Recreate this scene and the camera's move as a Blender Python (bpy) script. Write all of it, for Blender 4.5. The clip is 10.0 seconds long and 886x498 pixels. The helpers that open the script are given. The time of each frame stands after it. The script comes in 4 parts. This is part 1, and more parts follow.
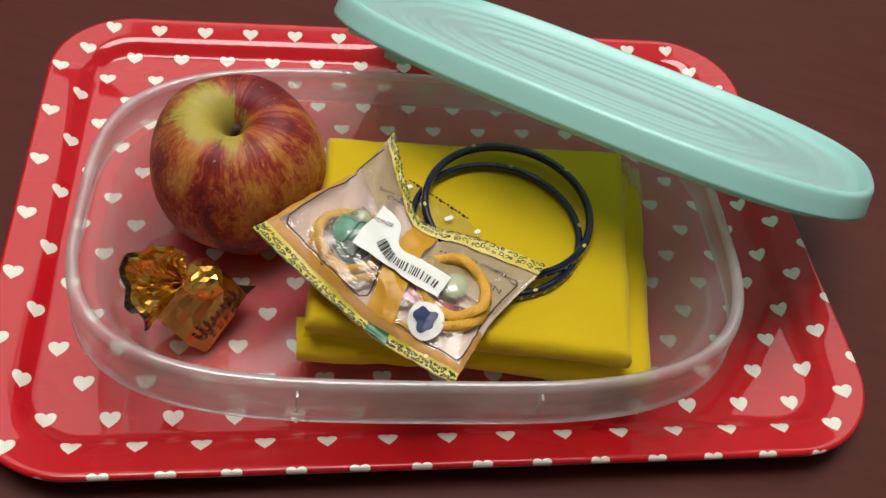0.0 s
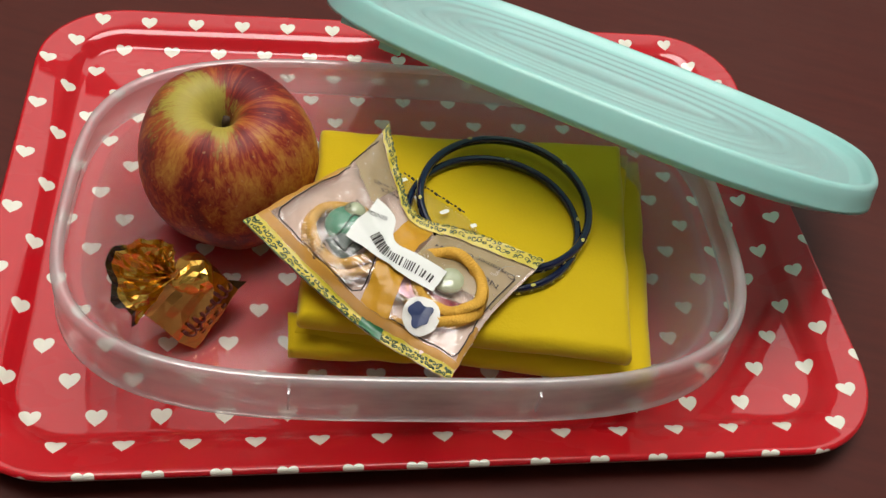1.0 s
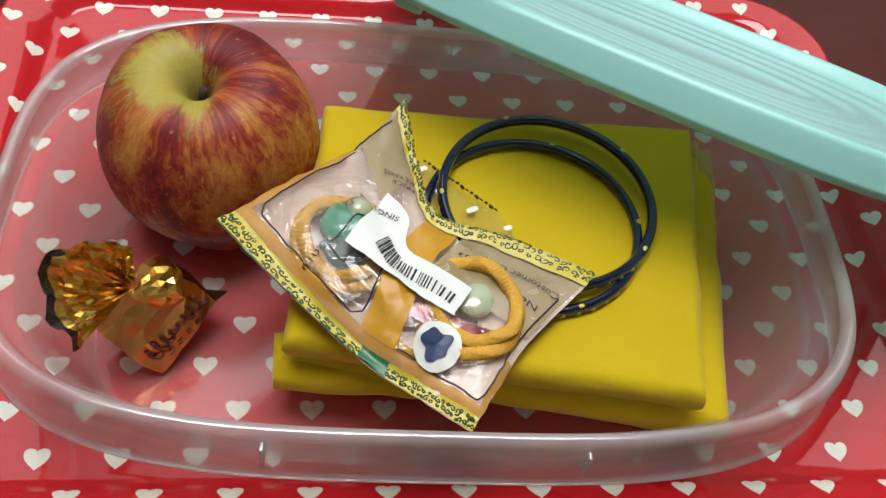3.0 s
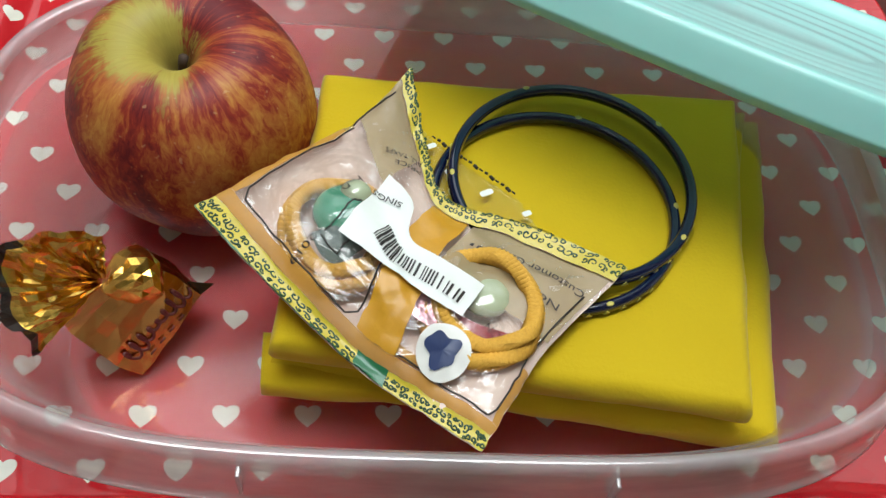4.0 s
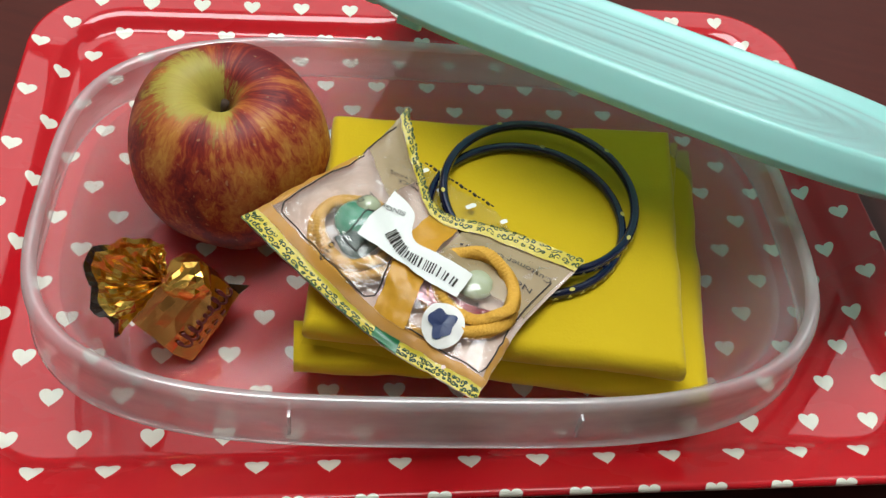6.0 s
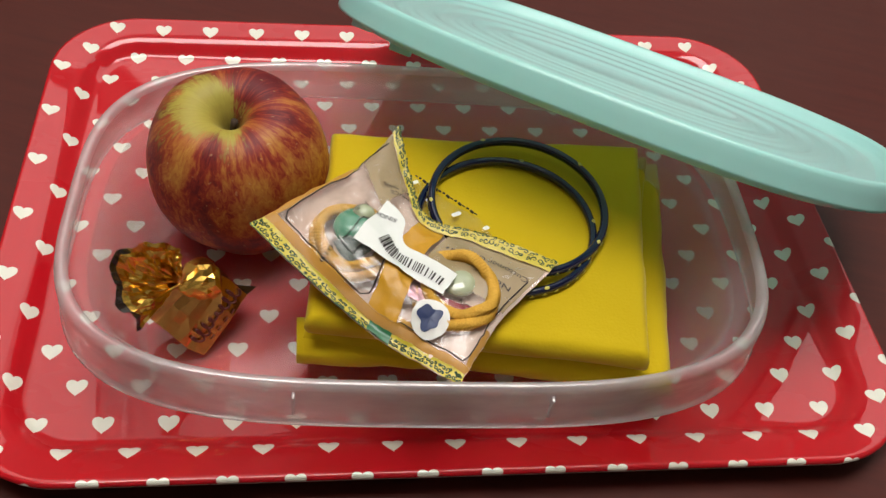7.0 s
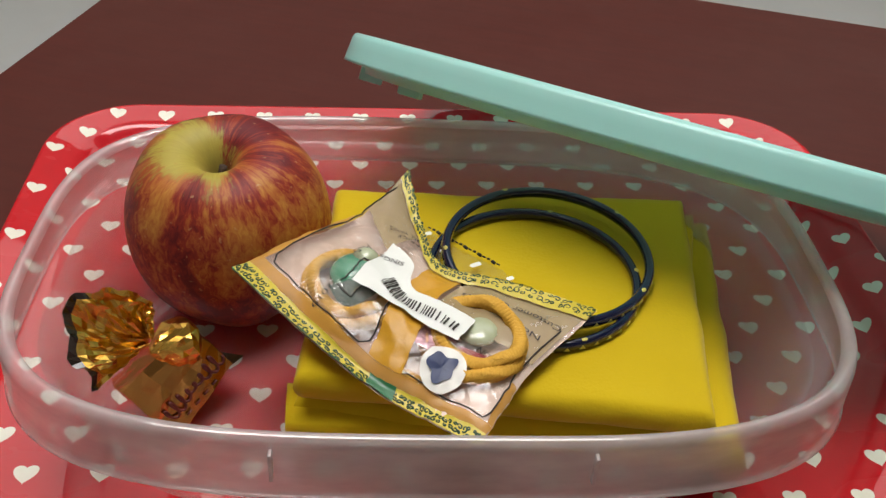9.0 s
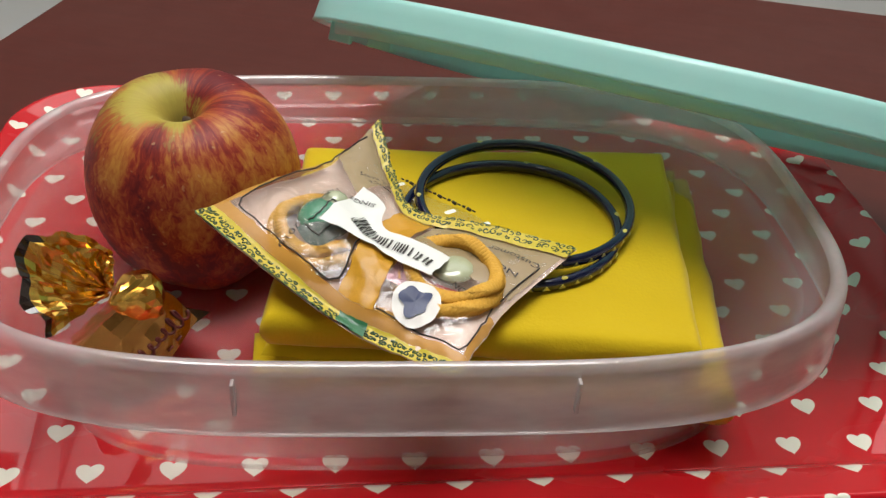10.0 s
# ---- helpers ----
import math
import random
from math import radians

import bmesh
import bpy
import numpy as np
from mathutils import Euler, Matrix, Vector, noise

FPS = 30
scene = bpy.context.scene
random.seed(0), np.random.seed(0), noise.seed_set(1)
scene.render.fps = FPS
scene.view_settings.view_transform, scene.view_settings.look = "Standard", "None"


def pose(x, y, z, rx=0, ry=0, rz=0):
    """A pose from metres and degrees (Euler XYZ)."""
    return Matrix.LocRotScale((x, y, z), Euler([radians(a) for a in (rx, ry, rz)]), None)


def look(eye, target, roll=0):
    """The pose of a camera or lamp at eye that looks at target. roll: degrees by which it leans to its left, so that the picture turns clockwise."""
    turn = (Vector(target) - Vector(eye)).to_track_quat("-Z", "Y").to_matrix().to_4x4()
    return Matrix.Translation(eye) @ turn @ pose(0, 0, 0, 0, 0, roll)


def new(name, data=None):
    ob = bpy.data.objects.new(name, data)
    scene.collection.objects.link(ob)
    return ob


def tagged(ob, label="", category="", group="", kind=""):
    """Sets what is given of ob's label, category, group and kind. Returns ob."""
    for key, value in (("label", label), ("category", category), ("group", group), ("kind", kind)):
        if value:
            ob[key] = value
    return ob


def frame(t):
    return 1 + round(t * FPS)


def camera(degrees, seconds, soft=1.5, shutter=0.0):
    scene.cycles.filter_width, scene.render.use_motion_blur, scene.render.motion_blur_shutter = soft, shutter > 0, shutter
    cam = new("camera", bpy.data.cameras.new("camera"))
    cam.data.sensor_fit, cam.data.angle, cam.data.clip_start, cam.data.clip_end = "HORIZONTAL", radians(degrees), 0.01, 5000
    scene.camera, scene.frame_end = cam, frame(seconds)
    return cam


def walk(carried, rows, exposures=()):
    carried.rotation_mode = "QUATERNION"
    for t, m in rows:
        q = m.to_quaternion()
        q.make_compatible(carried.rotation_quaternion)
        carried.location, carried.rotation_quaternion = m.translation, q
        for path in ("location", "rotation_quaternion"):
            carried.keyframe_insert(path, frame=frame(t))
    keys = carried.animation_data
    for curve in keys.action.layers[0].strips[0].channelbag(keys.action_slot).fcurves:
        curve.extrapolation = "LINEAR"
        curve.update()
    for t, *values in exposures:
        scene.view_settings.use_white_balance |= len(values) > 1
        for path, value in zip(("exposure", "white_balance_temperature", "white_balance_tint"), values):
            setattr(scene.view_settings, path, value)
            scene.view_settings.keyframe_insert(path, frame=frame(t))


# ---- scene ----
cam = camera(50.7, 10.0, soft=1.4)
PATH = [
    (0, (-0.064, -0.287, 0.34), (0.266, 0.952, -1.195), 11.8),
    (0.5, (-0.063, -0.286, 0.337), (0.264, 0.954, -1.199), 11.7),
    (1, (-0.063, -0.284, 0.331), (0.279, 0.958, -1.199), 12.2),
    (1.5, (-0.055, -0.267, 0.317), (0.273, 0.971, -1.22), 11.7),
    (2, (-0.052, -0.253, 0.304), (0.246, 0.976, -1.245), 11.3),
    (3.5, (-0.041, -0.217, 0.27), (0.19, 0.965, -1.327), 9.9),
    (4, (-0.036, -0.204, 0.258), (0.16, 0.948, -1.365), 8.8),
    (4.5, (-0.035, -0.196, 0.248), (0.158, 0.947, -1.382), 8.6),
    (5, (-0.035, -0.203, 0.255), (0.155, 0.94, -1.375), 8.5),
    (5.5, (-0.041, -0.224, 0.278), (0.174, 0.938, -1.336), 8.8),
    (5.7, (-0.051, -0.238, 0.286), (0.213, 0.972, -1.284), 9.9),
    (7, (-0.054, -0.284, 0.322), (0.222, 0.993, -1.192), 9.4),
    (7.5, (-0.047, -0.284, 0.318), (0.237, 1.002, -1.188), 9.5),
    (8, (-0.043, -0.295, 0.319), (0.223, 1.032, -1.154), 7.9),
    (8.5, (-0.042, -0.291, 0.278), (0.191, 1.145, -1.095), 6.4),
    (9, (-0.038, -0.282, 0.251), (0.147, 1.278, -0.986), 4.3),
    (9.5, (-0.038, -0.286, 0.228), (0.152, 1.321, -0.947), 3.5),
    (10, (-0.033, -0.292, 0.219), (0.182, 1.319, -0.947), 3.5),
]
# the phone's white balance cools while it is close over the box
TONES = [(0.0, -0.08, 6650, 10), (2.0, -0.06, 6500, 9), (3.5, 0.05, 6050, 5), (4.5, 0.09, 5900, 2), (5.5, 0.09, 5850, 2), (6.9, -0.08, 6650, 10), (9.0, -0.03, 6600, 11), (10.0, 0.12, 6550, 11)]
walk(cam, [(t, look(eye, target, roll)) for t, eye, target, roll in PATH], exposures=TONES)

# ---- world and light ----
world = bpy.data.worlds.new("room_air")
scene.world = world
world.use_nodes = True
world.node_tree.nodes["Background"].inputs[0].default_value = (0.75, 0.8, 0.85, 1)
world.node_tree.nodes["Background"].inputs[1].default_value = 0.02
LIGHT_AT = (-0.04, 0.11, 1.60)
LIGHT_DOWN, PANEL_GLOW = 10.8, 1.6


# ---- material helpers ----
class Nodes:
    """A small builder for node materials."""

    def __init__(self, name):
        self.mat = bpy.data.materials.new(name)
        self.mat.use_nodes = True
        self.t = self.mat.node_tree
        self.bsdf = self.t.nodes["Principled BSDF"]
        self.out = self.t.nodes["Material Output"]
        self.co = self.t.nodes.new("ShaderNodeTexCoord")

    def put(self, socket, v):
        if hasattr(v, "is_output"):
            self.t.links.new(v, socket)
        elif isinstance(v, (tuple, list)) and len(v) == 3 and len(socket.default_value) == 4:
            socket.default_value = (*v, 1)
        else:
            socket.default_value = v

    def set(self, **kw):
        for k, v in kw.items():
            self.put(self.bsdf.inputs[k.replace("_", " ")], v)
        return self

    def m(self, op, a, b=0.0, c=0.0, clamp=False):
        n = self.t.nodes.new("ShaderNodeMath")
        n.operation, n.use_clamp = op, clamp
        for s, v in zip(n.inputs, (a, b, c)):
            self.put(s, v)
        return n.outputs[0]

    def noise(self, scale, detail=3.0, rough=0.55, vec=None, stretch=None, distort=0.0):
        n = self.t.nodes.new("ShaderNodeTexNoise")
        n.inputs["Scale"].default_value = scale
        n.inputs["Detail"].default_value = detail
        n.inputs["Roughness"].default_value = rough
        n.inputs["Distortion"].default_value = distort
        v = vec or self.co.outputs["Object"]
        if stretch:
            k = self.t.nodes.new("ShaderNodeMapping")
            k.inputs["Scale"].default_value = stretch
            self.put(k.inputs[0], v)
            v = k.outputs[0]
        self.put(n.inputs["Vector"], v)
        return n.outputs[0]

    def ramp(self, f, *stops):
        n = self.t.nodes.new("ShaderNodeValToRGB")
        e = n.color_ramp.elements
        while len(e) < len(stops):
            e.new(0.5)
        for el, (p, c) in zip(e, stops):
            el.position = p
            el.color = (*c, 1) if isinstance(c, tuple) else (c, c, c, 1)
        self.put(n.inputs[0], f)
        return n.outputs[0]

    def mix(self, f, a, b, kind="MIX"):
        n = self.t.nodes.new("ShaderNodeMix")
        n.data_type, n.blend_type = "RGBA", kind
        self.put(n.inputs[0], f)
        self.put(n.inputs[6], a)
        self.put(n.inputs[7], b)
        return n.outputs[2]

    def xyz(self, v):
        n = self.t.nodes.new("ShaderNodeSeparateXYZ")
        self.put(n.inputs[0], v)
        return n.outputs

    def bump(self, h, strength=0.3, dist=0.001):
        n = self.t.nodes.new("ShaderNodeBump")
        n.inputs["Strength"].default_value = strength
        n.inputs["Distance"].default_value = dist
        self.put(n.inputs["Height"], h)
        self.put(self.bsdf.inputs["Normal"], n.outputs[0])
        return self

    def see_through(self, clear, tint=(1, 1, 1)):
        """Thin clear plastic: a share of the light goes straight through."""
        tr = self.t.nodes.new("ShaderNodeBsdfTransparent")
        self.put(tr.inputs[0], tint)
        mx = self.t.nodes.new("ShaderNodeMixShader")
        self.put(mx.inputs[0], clear)
        self.t.links.new(self.bsdf.outputs[0], mx.inputs[1])
        self.t.links.new(tr.outputs[0], mx.inputs[2])
        self.t.links.new(mx.outputs[0], self.out.inputs[0])
        return self


def plain(name, col, rough=0.5, metal=0.0, var=0.12, scale=120.0, bump=0.0, **kw):
    n = Nodes(name)
    f = n.noise(scale, 4)
    g = n.noise(scale * 0.13, 2)
    dark = tuple(c * (1 - var) for c in col)
    lite = tuple(min(1, c * (1 + var)) for c in col)
    c = n.mix(n.m("MULTIPLY_ADD", f, 0.6, n.m("MULTIPLY", g, 0.4)), dark, lite)
    n.set(Base_Color=c, Roughness=rough, Metallic=metal, **kw)
    if bump:
        n.bump(f, bump, 0.0006)
    return n.mat


# ---- mesh helpers ----
def shade(bm, smooth=True):
    for f in bm.faces:
        f.smooth = smooth


def part(name, bm, material, parent=None, label="", smooth=True):
    """Links a bmesh as one mesh object under a thing or a part."""
    me = bpy.data.meshes.new(name)
    bmesh.ops.recalc_face_normals(bm, faces=bm.faces[:])
    shade(bm, smooth)
    bm.to_mesh(me)
    bm.free()
    me.materials.append(material)
    ob = new(name, me)
    if parent is not None:
        ob.parent = parent
    if label:
        ob["label"] = label
    return ob


def thing(name, label, category, m=None, group="", kind=""):
    ob = tagged(new(name), label, category, group, kind)
    ob.empty_display_size = 0.02
    if m is not None:
        ob.matrix_world = m
    return ob


def loft(rings, closed=True, cap0=False, cap1=False, bm=None):
    """Skin a list of rings of points."""
    bm = bm or bmesh.new()
    vs = [[bm.verts.new(p) for p in r] for r in rings]
    n = len(rings[0])
    for a, b in zip(vs, vs[1:]):
        for i in range(n if closed else n - 1):
            j = (i + 1) % n
            bm.faces.new((a[i], a[j], b[j], b[i]))
    if cap0:
        bm.faces.new(vs[0][::-1])
    if cap1:
        bm.faces.new(vs[-1])
    return bm


def box(x0, x1, y0, y1, z0, z1, bevel=0.0, bm=None, seg=2):
    b = bmesh.new()
    bmesh.ops.create_cube(b, size=1)
    for v in b.verts:
        v.co = ((x0 + x1) / 2 + v.co.x * (x1 - x0), (y0 + y1) / 2 + v.co.y * (y1 - y0), (z0 + z1) / 2 + v.co.z * (z1 - z0))
    if bevel:
        bmesh.ops.bevel(b, geom=b.edges[:], offset=bevel, segments=seg, affect="EDGES", profile=0.5)
    return b


def tube(path, r, seg=8, closed=False, bm=None):
    """A round cord along a path; r is a number or a function of the share of the way."""
    n = len(path)
    rings = []
    for i, p in enumerate(path):
        p = Vector(p)
        a = Vector(path[(i - 1) % n] if closed else path[max(i - 1, 0)])
        b = Vector(path[(i + 1) % n] if closed else path[min(i + 1, n - 1)])
        d = (b - a).normalized()
        s = d.cross(Vector((0.03, 0.02, 1))).normalized()
        u = s.cross(d)
        rr = r(i / n) if callable(r) else r
        rings.append([p + rr * (math.cos(k) * s + math.sin(k) * u) for k in (2 * math.pi * q / seg for q in range(seg))])
    if closed:
        rings.append(rings[0])
        bm = loft(rings[:-1], bm=bm)
        bm.verts.ensure_lookup_table()
        t = len(bm.verts) - n * seg
        for q in range(seg):
            w = (q + 1) % seg
            bm.faces.new([bm.verts[t + (n - 1) * seg + q], bm.verts[t + (n - 1) * seg + w], bm.verts[t + w], bm.verts[t + q]])
        return bm
    return loft(rings, cap0=True, cap1=True, bm=bm)


def round_rect(hx, hy, r, z, seg=10, cx=0.0, cy=0.0):
    """Points of a rounded rectangle and their outward normals."""
    pts = []
    for qx, qy, a0 in ((1, 1, 0), (-1, 1, 90), (-1, -1, 180), (1, -1, 270)):
        for k in range(seg + 1):
            a = radians(a0 + 90 * k / seg)
            pts.append((cx + qx * (hx - r) + r * math.cos(a), cy + qy * (hy - r) + r * math.sin(a), z))
    return pts


def super_oval(hx, hy, n, z, seg=200, cx=0.0, cy=0.0):
    out = []
    for i in range(seg):
        a = 2 * math.pi * i / seg
        c, s = math.cos(a), math.sin(a)
        k = (abs(c) ** n + abs(s) ** n) ** (-1 / n)
        out.append((cx + hx * c * k, cy + hy * s * k, z))
    return out


# ---- materials ----
def tray_print():
    """Glossy red melamine with a printed lattice of small cream hearts; the uv map is in metres along the surface."""
    n = Nodes("red_melamine_with_hearts")
    P, Q = 0.024, 0.024 * 0.691
    uv = n.t.nodes.new("ShaderNodeUVMap").outputs[0]
    u, v, _ = n.xyz(uv)
    wob = n.noise(14.0, 2, vec=uv)
    hearts = None
    for du, dv in ((0.0, 0.0), (0.5, 0.5)):
        cu = n.m("SUBTRACT", n.m("DIVIDE", u, P), du)
        cv = n.m("SUBTRACT", n.m("DIVIDE", v, 2 * Q), dv)
        lu = n.m("MULTIPLY", n.m("SUBTRACT", cu, n.m("ROUND", cu)), P / 0.0036)
        lv = n.m("MULTIPLY_ADD", n.m("SUBTRACT", cv, n.m("ROUND", cv)), 2 * Q / 0.0036, 0.12)
        ax = n.m("ABSOLUTE", lu)
        # y - 0.75 |x|^0.65-like lobes: (x/1.05)^2 + (y - 0.62 sqrt|x|)^2 < 1 is a heart
        yy = n.m("SUBTRACT", lv, n.m("MULTIPLY", n.m("POWER", ax, 0.62), 0.62))
        d = n.m("ADD", n.m("POWER", n.m("MULTIPLY", ax, 0.88), 2.0), n.m("POWER", n.m("ABSOLUTE", n.m("MULTIPLY", yy, 1.12)), 2.0))
        d = n.m("ADD", d, n.m("MULTIPLY_ADD", wob, 0.16, -0.08))
        inside = n.m("MULTIPLY", n.m("SUBTRACT", 1.0, d), 9.0, clamp=True)
        hearts = inside if hearts is None else n.m("MAXIMUM", hearts, inside)
    red = n.mix(n.noise(30, 3), (0.50, 0.006, 0.012), (0.58, 0.010, 0.018))
    cream = n.mix(n.noise(220, 3), (0.74, 0.72, 0.60), (0.84, 0.82, 0.70))
    smear = n.ramp(n.noise(9, 4, stretch=(1, 2.2, 1)), (0.35, 0.22), (0.75, 0.34))
    n.set(Base_Color=n.mix(hearts, red, cream), Roughness=smear, Specular_IOR_Level=0.1, Coat_Weight=1.0, Coat_Roughness=0.025, Coat_IOR=1.52)
    n.bump(n.noise(60, 2), 0.02, 0.0006)
    return n.mat


def table_wood():
    n = Nodes("red_brown_laminate")
    g = n.noise(6, 5, 0.6, stretch=(3.0, 26.0, 1), distort=0.4)
    s = n.noise(3.2, 3)
    c = n.mix(g, (0.050, 0.0085, 0.0062), (0.104, 0.018, 0.011))
    c = n.mix(n.ramp(s, (0.4, 0.0), (0.75, 0.5)), c, (0.080, 0.027, 0.021))
    n.set(Base_Color=c, Roughness=n.ramp(n.noise(18, 4), (0.3, 0.38), (0.7, 0.5)), Specular_IOR_Level=0.22)
    n.bump(n.noise(260, 3, stretch=(1, 6, 1)), 0.06, 0.0006)
    return n.mat


def apple_skin():
    n = Nodes("apple_skin")
    x, y, z = n.xyz(n.co.outputs["Object"])
    ang = n.m("ARCTAN2", y, x)
    rad = n.m("SQRT", n.m("ADD", n.m("MULTIPLY", x, x), n.m("MULTIPLY", y, y)))
    cmb = n.t.nodes.new("ShaderNodeCombineXYZ")
    n.put(cmb.inputs[0], n.m("COSINE", ang))
    n.put(cmb.inputs[1], n.m("SINE", ang))
    n.put(cmb.inputs[2], n.m("MULTIPLY", z, 19.0))
    fine = n.noise(13.0, 4, 0.62, vec=cmb.outputs[0], distort=0.9)
    wide = n.noise(2.1, 3, 0.5, vec=cmb.outputs[0])
    spot = n.noise(130, 3)
    streak = n.m("ADD", n.m("MULTIPLY", fine, 0.46), n.m("MULTIPLY", wide, 0.58))
    front = n.m("MULTIPLY", n.m("COSINE", n.m("SUBTRACT", ang, -1.15)), 0.042)
    belly = n.m("MULTIPLY", n.m("ABSOLUTE", n.m("SUBTRACT", z, 0.010)), 1.9)
    dash = n.noise(90, 3, 0.6, stretch=(1, 1, 0.45), distort=0.6)
    streak = n.m("ADD", n.m("SUBTRACT", n.m("ADD", streak, front), belly), n.m("MULTIPLY_ADD", dash, 0.24, -0.10))
    body = n.ramp(streak, (0.43, (0.13, 0.009, 0.012)), (0.53, (0.28, 0.030, 0.015)), (0.61, (0.42, 0.125, 0.028)), (0.74, (0.56, 0.27, 0.050)))
    crown = n.mix(n.m("MULTIPLY_ADD", fine, 0.7, n.m("MULTIPLY", spot, 0.3)), (0.32, 0.23, 0.035), (0.50, 0.44, 0.08))
    # green-yellow flush round the stalk, reaching further on one side
    side = n.m("MULTIPLY", n.m("POWER", n.m("MAXIMUM", n.m("COSINE", n.m("SUBTRACT", ang, 2.95)), 0.0), 0.5), 0.0205)
    spot2 = n.m("MULTIPLY", n.m("POWER", n.m("MAXIMUM", n.m("COSINE", n.m("SUBTRACT", ang, -1.45)), 0.0), 12.0), 0.0165)
    reach = n.m("MAXIMUM", side, spot2)
    edge = n.m("ADD", n.m("SUBTRACT", rad, reach), n.m("ADD", n.m("MULTIPLY_ADD", fine, 0.026, -0.0125), n.m("MULTIPLY_ADD", dash, 0.030, -0.0150)))
    flush = n.m("MULTIPLY", n.ramp(edge, (0.0, 1.0), (0.0080, 0.0)), n.m("GREATER_THAN", z, 0.0))
    flush = n.m("MULTIPLY", flush, 0.95)
    c = n.mix(flush, body, crown)
    c = n.mix(n.ramp(n.m("ADD", rad, n.m("MULTIPLY_ADD", spot, 0.004, -0.002)), (0.0022, 0.9), (0.0052, 0.0)), c, (0.055, 0.028, 0.012))
    dots = n.ramp(n.noise(420, 1), (0.70, 0.0), (0.76, 0.35))
    c = n.mix(dots, c, (0.62, 0.42, 0.20))
    n.set(Base_Color=c, Roughness=n.ramp(spot, (0.3, 0.42), (0.7, 0.55)), Specular_IOR_Level=0.32, Subsurface_Weight=0.06)
    n.bsdf.inputs["Subsurface Radius"].default_value = (0.004, 0.0015, 0.001)
    n.bump(n.noise(500, 2), 0.05, 0.0004)
    return n.mat


def cloth_mat():
    n = Nodes("yellow_cotton")
    f = n.noise(900, 2, stretch=(1, 1, 1))
    w = n.noise(40, 3)
    c = n.mix(w, (0.55, 0.375, 0.002), (0.63, 0.445, 0.003))
    c = n.mix(n.m("MULTIPLY", f, 0.25), c, (0.52, 0.37, 0.003))
    n.set(Base_Color=c, Roughness=0.8, Sheen_Weight=0.15, Specular_IOR_Level=0.2)
    n.bump(n.m("ADD", f, n.m("MULTIPLY", w, 2.0)), 0.25, 0.0006)
    return n.mat


def box_plastic(name, haze, tone=(0.80, 0.77, 0.77), grain=35, relief=(0.05, 0.001), gloss_least=0.045, sheen=(0.08, 0.18), swirl=0.0):
    """Clear polypropylene: mostly see-through, slightly milky, with a glossy skin."""
    n = Nodes(name)
    s = n.noise(grain, 4, stretch=(1, 1, 3), distort=swirl)
    milk = n.t.nodes.new("ShaderNodeBsdfDiffuse")
    milk.inputs[0].default_value = (*tone, 1)
    back = n.t.nodes.new("ShaderNodeBsdfTranslucent")
    back.inputs[0].default_value = (*tone, 1)
    soft = n.t.nodes.new("ShaderNodeMixShader")
    soft.inputs[0].default_value = 0.45
    clear = n.t.nodes.new("ShaderNodeBsdfTransparent")
    clear.inputs[0].default_value = (0.985, 0.975, 0.975, 1)
    body = n.t.nodes.new("ShaderNodeMixShader")
    n.put(body.inputs[0], n.ramp(s, (0.3, haze * 0.8), (0.75, haze * 1.25)))
    gloss = n.t.nodes.new("ShaderNodeBsdfGlossy")
    n.put(gloss.inputs["Roughness"], n.ramp(s, (0.3, sheen[0]), (0.7, sheen[1])))
    fr = n.t.nodes.new("ShaderNodeLayerWeight")
    fr.inputs[0].default_value = 0.5
    amount = n.m("MULTIPLY_ADD", n.m("POWER", fr.outputs["Facing"], 4.0), 0.42, gloss_least)
    skin = n.t.nodes.new("ShaderNodeMixShader")
    bp = n.t.nodes.new("ShaderNodeBump")
    bp.inputs["Strength"].default_value, bp.inputs["Distance"].default_value = relief
    n.put(bp.inputs["Height"], s)
    n.put(gloss.inputs["Normal"], bp.outputs[0])
    k = n.t.links.new
    k(milk.outputs[0], soft.inputs[1]), k(back.outputs[0], soft.inputs[2])
    k(clear.outputs[0], body.inputs[1]), k(soft.outputs[0], body.inputs[2])
    n.put(skin.inputs[0], amount)
    k(body.outputs[0], skin.inputs[1]), k(gloss.outputs[0], skin.inputs[2])
    k(skin.outputs[0], n.out.inputs[0])
    return n.mat


def foil_mat(name, col, scale=260.0):
    n = Nodes(name)
    n.set(Base_Color=n.mix(n.noise(70, 3), col, tuple(c * 0.75 for c in col)), Metallic=1.0, Roughness=0.2)
    n.bump(n.noise(scale, 3, distort=0.8), 0.25, 0.0012)
    return n.mat


def film_mat():
    return box_plastic("clear_wrapper_film", 0.06, (0.85, 0.76, 0.68), 38, (0.6, 0.005), 0.075, (0.05, 0.12), 1.3)


